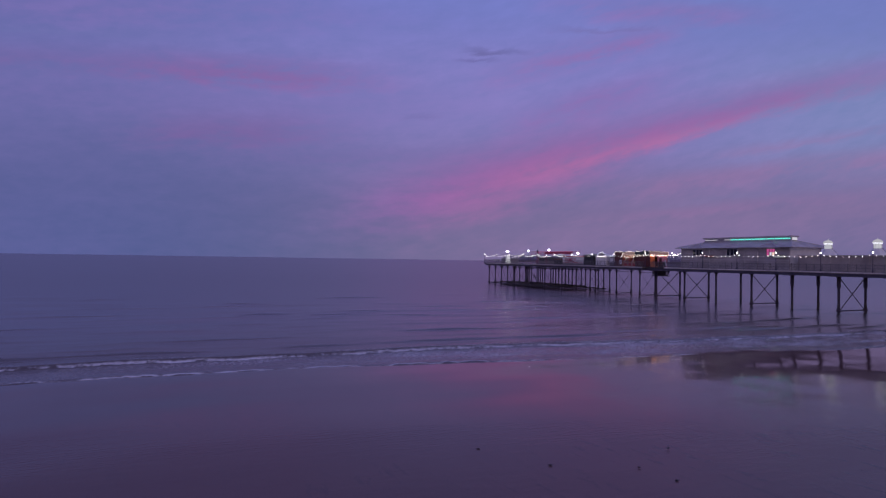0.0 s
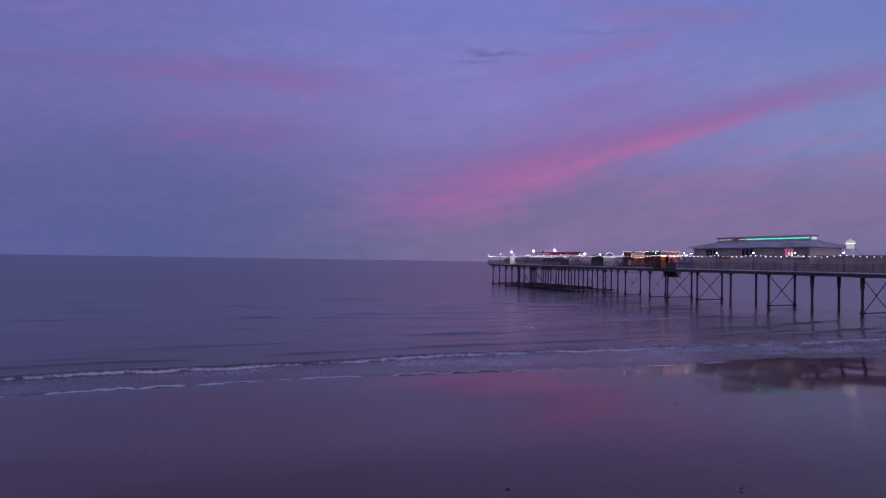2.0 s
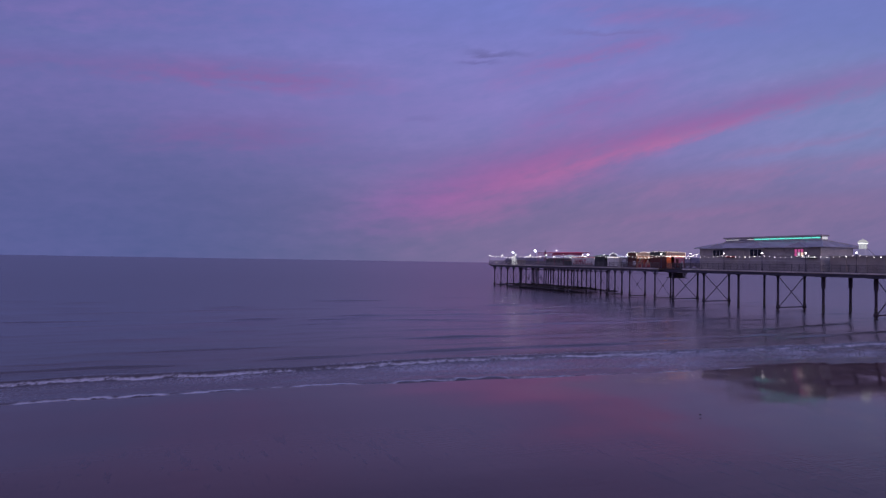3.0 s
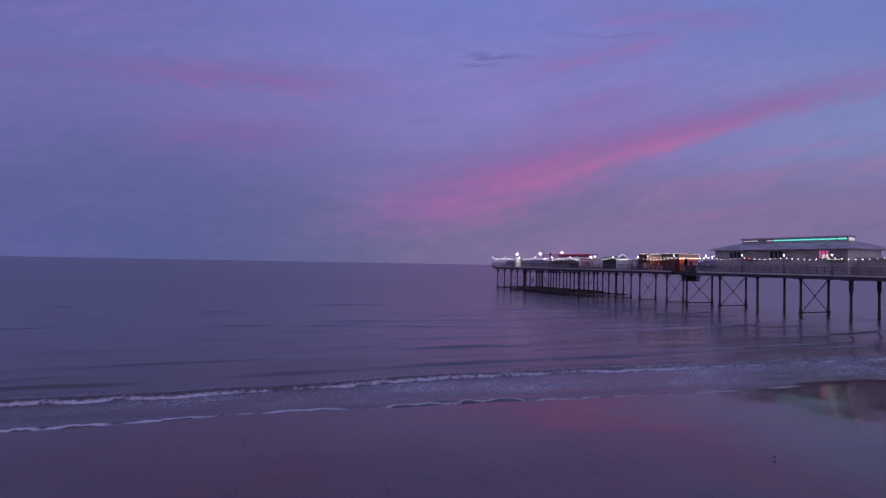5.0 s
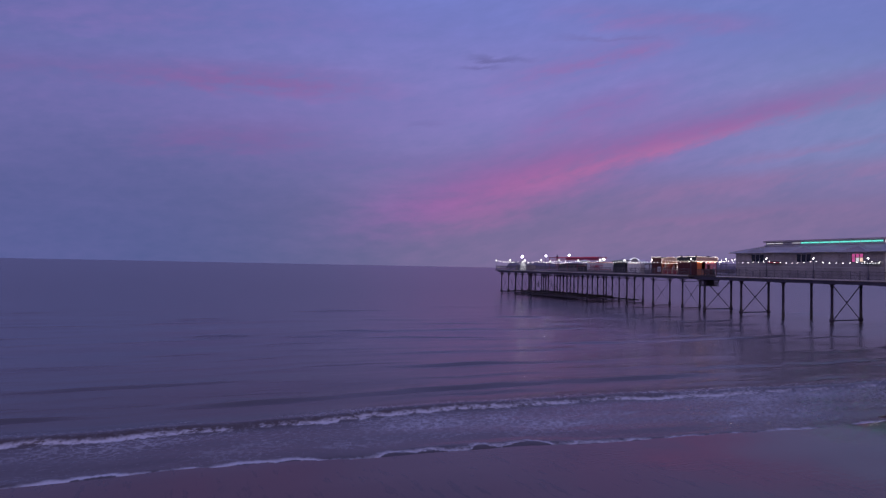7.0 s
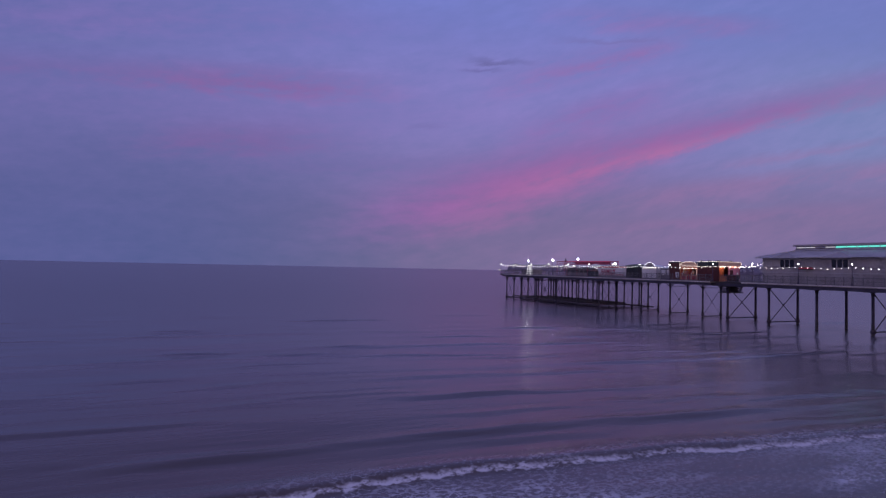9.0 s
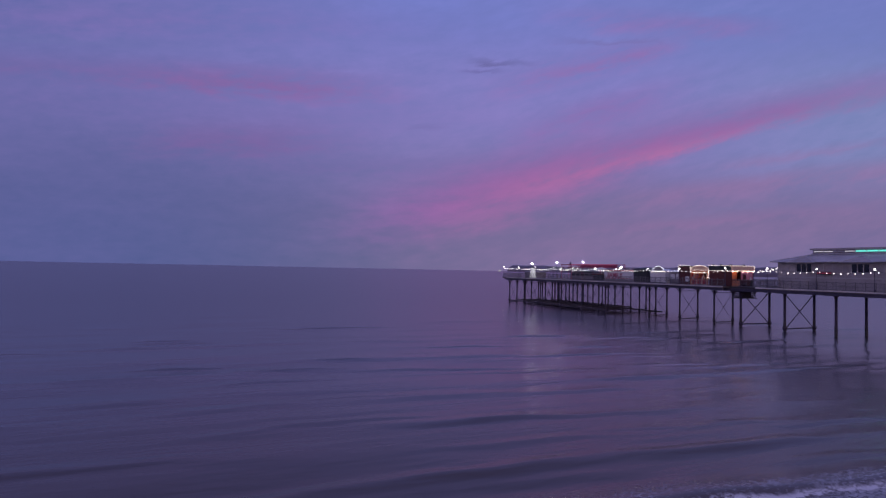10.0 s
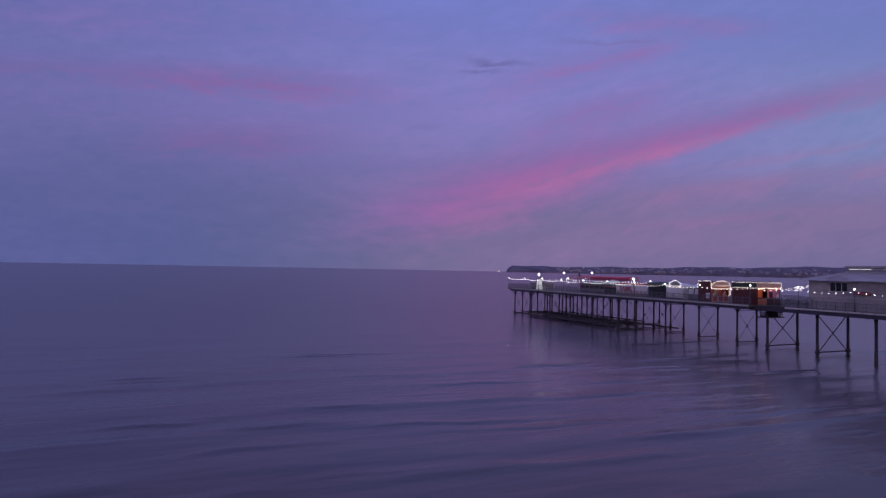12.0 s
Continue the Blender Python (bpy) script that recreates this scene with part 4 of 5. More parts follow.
def flood_lamp(x, y, z):
    """A tall mast with one big bright globe."""
    th = thing("mast_lamp", (x, y, DECK), "tall slim mast with a large bright white lamp", "lamp", "mast lamps on the pier head")
    h = z - DECK
    part("mast", turned(B(), 0, 0, [(0.13, 0), (0.12, 0.3), (0.07, 0.45), (0.045, h - 0.45), (0.08, h - 0.4)], 8), IRON, th)
    bm = B()
    bmesh.ops.create_icosphere(bm, subdivisions=2, radius=0.11)
    g = part("globe", bm, FLOOD, th, "large glowing globe", True, at=(0, 0, h))
    part("cap", turned(B(), 0, 0, [(0.16, 0.18), (0.08, 0.27), (0.02, 0.32)], 10), IRON, g)


for x, y, z in ((98.6, 167.2, 10.45), (111.4, 174.8, 11.0), (110.7, 162.1, 11.15), (111.1, 147.8, 10.0)):
    flood_lamp(x, y, z)


# ---- the pavilion ----
def build_pavilion():
    th = thing("pavilion", (102.6, 101, DECK), "long cream timber pavilion with grey hipped roof and lit clerestory", "pavilion")
    th.location = (0, 0, 0)
    x0, x1, y0, y1 = 102.6, 111.1, 76.4, 101.0
    z0, z1 = DECK, 10.85
    bays = (96.7, 88.4, 80.1)
    # near wall in pieces round the window openings
    edges = [y0]
    for c in reversed(bays):
        edges += [c - 1.25, c + 1.25]
    edges.append(y1)
    for a, b in zip(edges[::2], edges[1::2]):
        part("wall", box(B(), x0, x0 + 0.2, a, b, z0, z1), WALL, th)
    for c in bays:
        part("wall", box(B(), x0, x0 + 0.2, c - 1.25, c + 1.25, z0, 9.35), WALL, th)
        part("wall", box(B(), x0, x0 + 0.2, c - 1.25, c + 1.25, 10.55, z1), WALL, th)
    part("wall", box(B(), x1 - 0.2, x1, y0, y1, z0, z1), WALL, th)
    part("wall", box(B(), x0 + 0.2, x1 - 0.2, y0, y0 + 0.2, z0, z1), WHITE, th, "end wall, paler than the other walls")
    part("wall", box(B(), x0 + 0.2, x1 - 0.2, y1 - 0.2, y1, z0, z1), WALL, th)
    # boarding battens and panel lines
    y = y0 + 0.9
    while y < y1:
        if all(abs(y - c) > 1.45 for c in bays):
            part("batten", box(B(), x0 - 0.035, x0 - 0.002, y - 0.04, y + 0.04, z0 + 0.1, z1 - 0.25), WALL, th)
        y += 1.36
    part("dado_rail", box(B(), x0 - 0.06, x0 - 0.037, y0, y1, 8.45, 8.58), ROOFPALE, th)
    # windows
    for c, kind in zip(bays, ("dark", "dark", "screen")):
        w = part("window", box(B(), x0 - 0.06, x0 + 0.12, c - 1.33, c + 1.33, 10.56, 10.68), ROOFPALE, th)
        part("sill", box(B(), x0 - 0.12, x0 + 0.15, c - 1.33, c + 1.33, 9.24, 9.34), ROOFPALE, w)
        if kind == "screen":
            for a, b in ((c - 1.24, c - 0.86), (c + 0.86, c + 1.24)):
                part("side_panel", box(B(), x0 + 0.02, x0 + 0.12, a, b, 9.36, 10.54), WALL, w)
        for j in range(3):
            a = c - 1.22 + j * 0.82 if kind == "dark" else c - 0.82 + j * 0.55
            if kind == "dark":
                part("pane", box(B(), x0 + 0.08, x0 + 0.11, a, a + 0.74, 9.36, 10.54), GLASS, w)
            else:
                part("pane", box(B(), x0 + 0.08, x0 + 0.11, a, a + 0.50, 10.0, 10.54), MAGENTA, w, "glowing magenta screen")
                part("pane", box(B(), x0 + 0.08, x0 + 0.11, a, a + 0.50, 9.36, 9.95), (YELLOW, PALETUBE, MAGENTA)[j], w, "glowing coloured screen")
        for j in range(4):
            a = c - 1.26 + j * 0.82 if kind == "dark" else c - 0.845 + j * 0.555
            part("mullion", box(B(), x0 + 0.02, x0 + 0.12, a - 0.04, a + 0.04, 9.35, 10.55), ROOFPALE if kind == "dark" else DARK, w)
        # small hipped roof of the bay over each window
        bm = B()
        pts = [(x0 - 0.9, c - 2.3, 10.76), (x0 - 0.9, c + 2.3, 10.76), (x0 + 1.9, c + 2.3, 11.6), (x0 + 1.9, c - 2.3, 11.6)]
        apex, rear = (x0 + 0.35, c, 11.72), (x0 + 1.9, c, 11.98)
        vs = [bm.verts.new(p) for p in pts] + [bm.verts.new(rear), bm.verts.new(apex)]
        for f in ((0, 1, 5), (1, 2, 4, 5), (0, 5, 4, 3), (2, 3, 4), (0, 3, 2, 1)):
            bm.faces.new([vs[q] for q in f])
        r = part("bay_roof", bm, ROOF, th)
        for q in (0, 1):
            part("hip_ridge", tube(B(), pts[q], apex, 0.08, seg=5), ROOFPALE, r)
        part("hip_ridge", tube(B(), apex, rear, 0.08, seg=5), ROOFPALE, r)
    # main hipped roof with a soffit
    ex0, ex1, ey0, ey1 = 101.9, 113.0, 75.5, 101.8
    lx0, lx1, ly0, ly1 = 104.55, 106.3, 77.4, 96.7
    zt = 12.02
    bm = B()
    lo = [bm.verts.new(p) for p in ((ex0, ey0, 10.80), (ex1, ey0, 10.80), (ex1, ey1, 10.80), (ex0, ey1, 10.80))]
    up = [bm.verts.new((v.co.x, v.co.y, 10.93)) for v in lo]
    hi = [bm.verts.new(p) for p in ((lx0, ly0, zt), (lx1, ly0, zt), (lx1, ly1, zt), (lx0, ly1, zt))]
    bm.faces.new(lo[::-1])
    for q in range(4):
        j = (q + 1) % 4
        bm.faces.new((lo[q], lo[j], up[j], up[q]))
        bm.faces.new((up[q], up[j], hi[j], hi[q]))
    bm.faces.new(hi)
    roof = part("roof", bm, ROOF, th, "shallow grey felted hipped roof")
    for q, (px, py) in enumerate(((ex0, ey0), (ex1, ey0), (ex1, ey1), (ex0, ey1))):
        bm = tube(B(), (px, py, 10.96), ((lx0, lx1, lx1, lx0)[q], (ly0, ly0, ly1, ly1)[q], zt + 0.03), 0.06, seg=5)
        part("hip_ridge", bm, ROOFPALE, roof)
    part("gutter", tube(B(), (ex0 - 0.05, ey0, 10.86), (ex0 - 0.05, ey1, 10.86), 0.075, seg=6), ROOFPALE, roof)
    # clerestory lantern with lit tubes
    lan = part("lantern", box(B(), lx0 + 0.1, lx1 - 0.1, ly0 + 0.1, ly1 - 0.1, zt, 12.72), GREY, th, "long low clerestory")
    part("lantern_roof", box(B(), lx0 - 0.2, lx1 + 0.1, ly0 - 0.05, ly1 + 0.2, 12.72, 12.98), ROOF, lan)
    part("lantern_base", box(B(), lx0 - 0.08, lx0 + 0.09, ly0 - 0.1, ly1 + 0.1, 12.03, 12.22), ROOFPALE, lan)
    count = 12
    step = (ly1 - ly0 - 0.4) / count
    for j in range(count):
        a = ly0 + 0.2 + j * step
        lit = j < 8
        part("clerestory_pane", box(B(), lx0 + 0.0, lx0 + 0.07, a + 0.06, a + step - 0.06, 12.38, 12.60), TEAL if lit else ROOFPALE, lan, "glowing teal strip" if lit else "")
        if not lit and j != 9:
            part("tube_light", box(B(), lx0 - 0.03, lx0 - 0.005, a + 0.08, a + step * 0.92, 12.44, 12.54), PALETUBE, lan)
        part("glazing_bar", box(B(), lx0 - 0.02, lx0 + 0.09, a - 0.045, a + 0.045, 12.23, 12.71), ROOFPALE, lan)
    part("end_light", box(B(), lx0 + 0.2, lx0 + 1.5, ly0 + 0.02, ly0 + 0.08, 12.2, 12.66), PALETUBE, lan, "pale lit end panel")


build_pavilion()


def bar_sign(y, z, length, mat, label, x=102.1, wall_x=102.6):
    """A small fascia sign of lit bars."""
    th = thing("fascia_sign", (x, y, z), label, "sign", "lit signs on the pavilion")
    part("panel", box(B(), 0, 0.06, -length / 2, length / 2, -0.2, 0.2), DARK, th)
    n = int(length / 0.35)
    for j in range(n):
        a = -length / 2 + (j + 0.5) * length / n
        part("lit_bar", box(B(), -0.03, -0.004, a - 0.1, a + 0.1, -0.1, 0.1), mat, th)
    part("bracket", box(B(), 0.064, wall_x - x, -length / 3, length / 3, -0.05, 0.05), IRON, th)


bar_sign(93.2, 9.2, 2.2, DIMRED, "dark fascia sign with small glowing red bars")
bar_sign(78.0, 9.15, 2.6, PALETUBE, "dark fascia sign with small glowing white bars")


def build_hall():
    """Lower hall between the pavilion and the beach, with two lit turrets."""
    th = thing("amusement_hall", (0, 0, 0), "low buff hall with a flat grey roof on the pier", "building")
    part("wall", box(B(), 103.0, 103.2, 14, 75.0, DECK, 9.25), WALLLOW, th, "buff boarded side wall")
    part("wall", box(B(), 110.2, 110.4, 14, 75.0, DECK, 9.25), WALLLOW, th)
    part("wall", box(B(), 103.2, 110.2, 14, 14.2, DECK, 9.25), WALLLOW, th)
    part("wall", box(B(), 103.2, 110.2, 74.8, 75.0, DECK, 9.25), WALLLOW, th)
    part("roof", box(B(), 102.7, 110.7, 13.7, 75.2, 9.25, 9.45), ROOF, th)
    y = 15.5
    while y < 74.6:
        part("pilaster", box(B(), 102.92, 102.997, y - 0.12, y + 0.12, DECK, 9.24), WALLLOW, th)
        y += 3.0


build_hall()


def turret(x, y):
    th = thing("turret", (x, y, 9.45), "small white octagonal turret with a lit glazed top", "turret", "lit turrets on the hall roof")
    part("skirt", turned(B(), 0, 0, [(1.9, 0), (1.6, 0.2), (1.05, 0.75), (0.9, 0.95)], 8), WHITE, th, "flared white skirt")
    lan = part("glazed_top", turned(B(), 0, 0, [(0.72, 0.9), (0.72, 1.75)], 8), TURRETLIGHT, th, "softly glowing white glass")
    for k in range(8):
        a = math.tau * k / 8
        part("corner_post", tube(B(), (0.75 * math.cos(a), 0.75 * math.sin(a), 0.9), (0.75 * math.cos(a), 0.75 * math.sin(a), 1.75), 0.05, seg=5), WHITE, lan)
    part("stay", tube(B(), (0, -0.85, 1.0), (0, -2.5, 0.02), 0.05, seg=5), WALL, th)
    # the dome emits a little in place of the lamplight it catches
    part("dome", turned(B(), 0, 0, [(1.0, 1.75), (1.0, 1.85), (0.8, 2.05), (0.45, 2.2), (0.1, 2.27), (0.04, 2.45)], 8), DOMEGLOW, th, "white dome, its lamplight put in as a faint glow")
    part("lamp_rim", turned(B(), 0, 0, [(0.86, 1.66), (0.92, 1.68), (0.92, 1.73), (0.86, 1.74)], 8), SIGNTUBE, th, "bright rim lamp under the dome")
    return th


for ty in (70.9, 63.1):
    turret(104.6, ty).scale = (0.74, 0.74, 1.12)


# ---- stalls on the pier head ----
def bulbs_along(th, points, count, bulb=None):
    """Bulbs as parts along a line of points."""
    pts = [Vector(p) for p in points]
    lengths = [(b - a).length for a, b in zip(pts, pts[1:])]
    total = sum(lengths)
    for j in range(count):
        d = total * (j + 0.5) / count
        for (a, b), l in zip(zip(pts, pts[1:]), lengths):
            if d <= l:
                part("bulb", bulb or SMALLBULB, None, th, at=a + (b - a) * d / l)
                break
            d -= l


def arched_stall():
    """Amusement stall with an arched, bulb-lit front that faces the shore."""
    th = thing("arched_stall", (100.6, 116.8, DECK), "red and orange amusement stall with an arched bulb-lit front", "stall", "stalls on the pier head")
    w, d, h = 4.3, 2.9, 3.3
    part("side_wall", box(B(), 0, 0.12, 0.1, d, 0, h), DARKRED, th, "dark red boarded side")
    part("side_wall", box(B(), w - 0.12, w, 0.1, d, 0, h), DARKRED, th)
    part("back_wall", box(B(), 0.12, w - 0.12, d - 0.12, d, 0, h), DARKRED, th)
    for j in range(4):
        part("plank", box(B(), -0.03, -0.002, 0.14 + j * 0.7, 0.78 + j * 0.7, 0.05, h - 0.05), DARKRED, th)
    part("roof", box(B(), 0.005, w - 0.005, 0.12, d + 0.1, h + 0.004, h + 0.16), DARK, th)
    arc = [(0.5 * w + 0.5 * w * math.cos(a), 0.0, 2.75 + 0.78 * math.sin(a)) for a in np.linspace(0, math.pi, 15)]
    outer = [(w, 0, 2.2)] + arc + [(0, 0, 2.2)]
    part("arched_fascia", poly(B(), outer, (0, 0.1, 0)), CREAM, th, "cream and orange arched fascia")
    part("fascia_band", poly(B(), [(0.15, -0.04, 2.28), (w - 0.15, -0.04, 2.28), (w - 0.15, -0.04, 2.62), (0.15, -0.04, 2.62)], (0, 0.036, 0)), ORANGE, th)
    part("counter", box(B(), 0.12, w - 0.12, 0.02, 0.4, 0, 0.95), CREAM, th, "cream counter painted with red panels")
    for j in range(3):
        part("counter_panel", box(B(), 0.35 + j * 1.28, 1.25 + j * 1.28, 0.0, 0.016, 0.12, 0.82), RED, th)
    part("jamb", box(B(), 0, 0.14, -0.02, 0.098, 0, 2.2), ORANGE, th)
    part("jamb", box(B(), w - 0.14, w, -0.02, 0.098, 0, 2.2), ORANGE, th)
    part("prize_shelf", box(B(), 0.3, w - 0.3, d - 0.6, d - 0.14, 1.2, 1.28), ORANGE, th)
    part("ceiling_lamp", box(B(), 1.0, w - 1.0, 1.1, 1.5, 2.5, 2.58), AMBER, th, "amber strip lamp")
    tints = (RED, CREAM, ORANGE, WHITE, PINK)
    for row in range(3):
        for j in range(8):
            px, pz = 0.35 + j * 0.47 + 0.1 * (row % 2), 1.02 + row * 0.42
            part("prize", turned(B(), 0, 0, [(0.08, 0), (0.17, 0.06), (0.16, 0.22), (0.10, 0.27), (0.12, 0.36), (0.04, 0.42)], 7), tints[(j * 3 + row * 2) % 5], th, at=(px, 0.35 + 0.25 * row, pz))
        part("prize_step", box(B(), 0.15, w - 0.15, 0.22 + 0.25 * row, 0.46 + 0.25 * row, 0.955 + row * 0.42, 1.015 + row * 0.42), ORANGE, th)
    part("white_notice", box(B(), -0.06, -0.034, 0.3, 1.2, 0.5, 1.5), WHITE, th, "blank white notice board")
    bulbs_along(th, [(x, -0.08, z + 0.04) for x, y, z in arc], 17)
    bulbs_along(th, [(0.1, -0.08, 2.22), (w - 0.1, -0.08, 2.22)], 12)
    bulbs_along(th, [(-0.08, 0, h + 0.2), (-0.08, d, h + 0.2)], 8)
    bulbs_along(th, [(-0.08, 0.05, h), (-0.08, 0.05, 2.3)], 4)
    bulbs_along(th, [(-0.08, d, h), (-0.08, d, 2.3)], 4)
    bulbs_along(th, [(w + 0.05, -0.08, 2.6), (w + 0.05, -0.08, 1.2)], 7)
    bulbs_along(th, [(w - 0.3, -0.08, 1.9), (w - 0.3, -0.08, 1.0)], 4)
    bulbs_along(th, [(0.2, -0.1, 2.70), (w - 0.2, -0.1, 2.70)], 9)


arched_stall()


def block_stall():
    """Large closed stall with a canopy lit by rows of bulbs."""
    th = thing("block_stall", (100.6, 107.9, DECK), "large dark red stall with a bulb-lit fascia and orange lit front", "stall", "stalls on the pier head")
    w, d, h = 5.2, 4.8, 2.65
    part("side_wall", box(B(), 0, 0.12, 0.1, d, 0, h), DARKRED, th, "closed dark red shutters")
    for j in range(8):
        part("shutter_slat", box(B(), -0.035, -0.002, 0.14, d - 0.04, 0.08 + j * 0.31, 0.36 + j * 0.31), DARKRED, th)
    part("side_wall", box(B(), w - 0.12, w, 0.1, d, 0, h), DARKRED, th)
    part("back_wall", box(B(), 0.12, w - 0.12, d - 0.12, d, 0, h), DARKRED, th)
    part("canopy_side", box(B(), -0.10, 0.05, 0.16, d + 0.02, h + 0.006, 3.45), DARK, th, "dark fascia edged with bulbs")
    part("canopy_front", box(B(), -0.06, w + 0.1, -0.05, 0.15, h + 0.006, 3.45), CREAM, th, "cream sign fascia edged with bulbs")
    part("roof", box(B(), 0.06, w, 0.16, d, h + 0.1, 3.35), ROOF, th)
    part("counter", box(B(), 0.12, w * 0.42, 0.02, 0.4, 0, 0.95), ORANGE, th)
    part("lit_interior", box(B(), 0.14, w * 0.42, 0.9, 0.98, 1.0, 2.5), ORANGE, th, "orange inner wall")
    part("ceiling_lamp", box(B(), 0.4, 1.9, 0.5, 0.7, 2.5, 2.58), AMBER, th, "amber strip lamp")
    # added fill strip; it stands in for the bulbs' light on the front panel
    part("porch_fill", box(B(), w * 0.46, w - 0.3, -0.02, 0.04, 2.58, 2.63), AMBER, th, "added amber fill strip under the fascia that brightens the front")
    part("front_panel", box(B(), w * 0.44, w - 0.12, 0.12, 0.2, 0, 2.6), PINK, th, "pale pink front panel")
    part("door", box(B(), w * 0.52, w * 0.66, 0.07, 0.116, 0.05, 2.05), DARKRED, th)
    for z in (h, 3.5):
        bulbs_along(th, [(-0.16, d, z), (-0.16, 0.0, z)], 13)
        bulbs_along(th, [(-0.1, -0.11, z), (w, -0.11, z)], 13)
    bulbs_along(th, [(w + 0.05, -0.11, h), (w + 0.05, -0.11, 3.5)], 3)
    for vx, vy in ((0.3, 0.5), (0.3, 2.5), (0.3, 4.2), (3.4, 0.5)):
        part("roof_vent", turned(B(), 0, 0, [(0.16, 0), (0.16, 0.14), (0.30, 0.17), (0.26, 0.30), (0.12, 0.38)], 10), DARK, th, at=(vx, vy, 3.352))
    part("cone_sign", turned(B(), 0, 0, [(0.06, 0), (0.40, 0.02), (0.36, 0.2), (0.12, 1.0), (0.16, 1.15), (0.03, 1.35)], 10), WHITE, th, "white cone-shaped sign", at=(w * 0.78, -0.30, 0.3))
    part("cone_stand", tube(B(), (w * 0.78, -0.30, 0), (w * 0.78, -0.30, 0.34), 0.12, seg=8), DARK, th)
    # low rooflet on top
    part("roof_box", box(B(), 1.6, 4.2, 1.0, 3.6, 3.355, 3.6), DARK, th)


block_stall()


def hanging_cradle():
    """Work cradle slung under the deck at the joint of pier and head."""
    th = thing("maintenance_cradle", (101.9, 107.5, 4.7), "dark boarded work cradle slung under the pier deck", "work cradle")
    for y in (0.0, 1.2):
        for j in range(4):
            z, k = 0.14 + j * 0.28, j / 4
            part("side_slat", box(B(), 0.25 - 0.25 * k, 3.5 + 0.8 * k, y, y + 0.05, z, z + 0.2), DARKTIMBER, th)
    part("floor", box(B(), -0.3, 4.1, -0.15, 1.4, 0, 0.115), DARKTIMBER, th)
    for x in (0.1, 3.9):
        for y in (0.08, 1.15):
            part("hanger", tube(B(), (x, y, 0.1), (x, y, 1.75), 0.035, seg=5), IRON, th)
    part("tool_box", box(B(), 1.1, 3.1, 0.25, 1.0, 0.12, 1.05, 0.03), DARKTIMBER, th, "dark tool chest")
    part("stay", tube(B(), (3.6, 0.6, 0.1), (4.9, 0.6, 1.55), 0.04, seg=5), IRON, th)


hanging_cradle()


def shore_end_clutter():
    """Low dark kit between the stall and the pavilion."""
    th = thing("ladder_hoop", (100.0, 98.7, DECK), "slim dark steel ladder hoop standing at the deck edge", "ladder hoop")
    bm = B()
    arc = [Vector((0, 0, 0.0)), Vector((0, 0, 1.15))] + [Vector((0, 0.45 - 0.45 * math.cos(a), 1.15 + 0.35 * math.sin(a))) for a in np.linspace(0.3, math.pi - 0.3, 7)] + [Vector((0, 0.9, 1.15)), Vector((0, 0.9, 0.0))]
    for a, b in zip(arc, arc[1:]):
        tube(bm, a, b, 0.045, seg=6)
    part("hoop", bm, IRON, th)
    for j in range(3):
        part("rung", tube(B(), (0, 0.0, 0.25 + 0.3 * j), (0, 0.9, 0.25 + 0.3 * j), 0.025, seg=5), IRON, th)
    for y in (103.6, 101.7):
        th = thing("trestle_table", (100.6, y, DECK), "low dark folding table standing on the deck", "table", "tables by the rail")
        part("tabletop", box(B(), -0.4, 0.4, -0.7, 0.7, 0.98, 1.04), DARKTIMBER, th)
        for sx in (-0.3, 0.3):
            for sy in (-0.6, 0.6):
                part("leg", tube(B(), (sx, sy, 0), (sx * 0.8, sy * 0.8, 0.98), 0.03, seg=5), IRON, th)
        part("brace", tube(B(), (0, -0.55, 0.4), (0, 0.55, 0.4), 0.025, seg=5), IRON, th)
    for j, (x, y) in enumerate(((102.4, 106.4), (100.7, 105.4))):
        th = thing("covered_cart", (x, y, DECK), ("low cart under a dark red tarpaulin" if j else "low cart under a black tarpaulin"), "cart", "covered carts on the deck")
        bm = B()
        box(bm, -0.5, 0.5, -0.8, 0.8, 0.25, 1.2, 0.18)
        part("cover", bm, DARKRED if j else DARK, th)
        for sx in (-0.4, 0.4):
            for sy in (-0.55, 0.55):
                part("wheel", turned(B(), 0, 0, [(0.05, -0.05), (0.16, -0.05), (0.16, 0.05), (0.05, 0.05)], 10), CABLE, th, at=(sx, sy, 0.16)).rotation_euler = (0, math.pi / 2, 0)


shore_end_clutter()


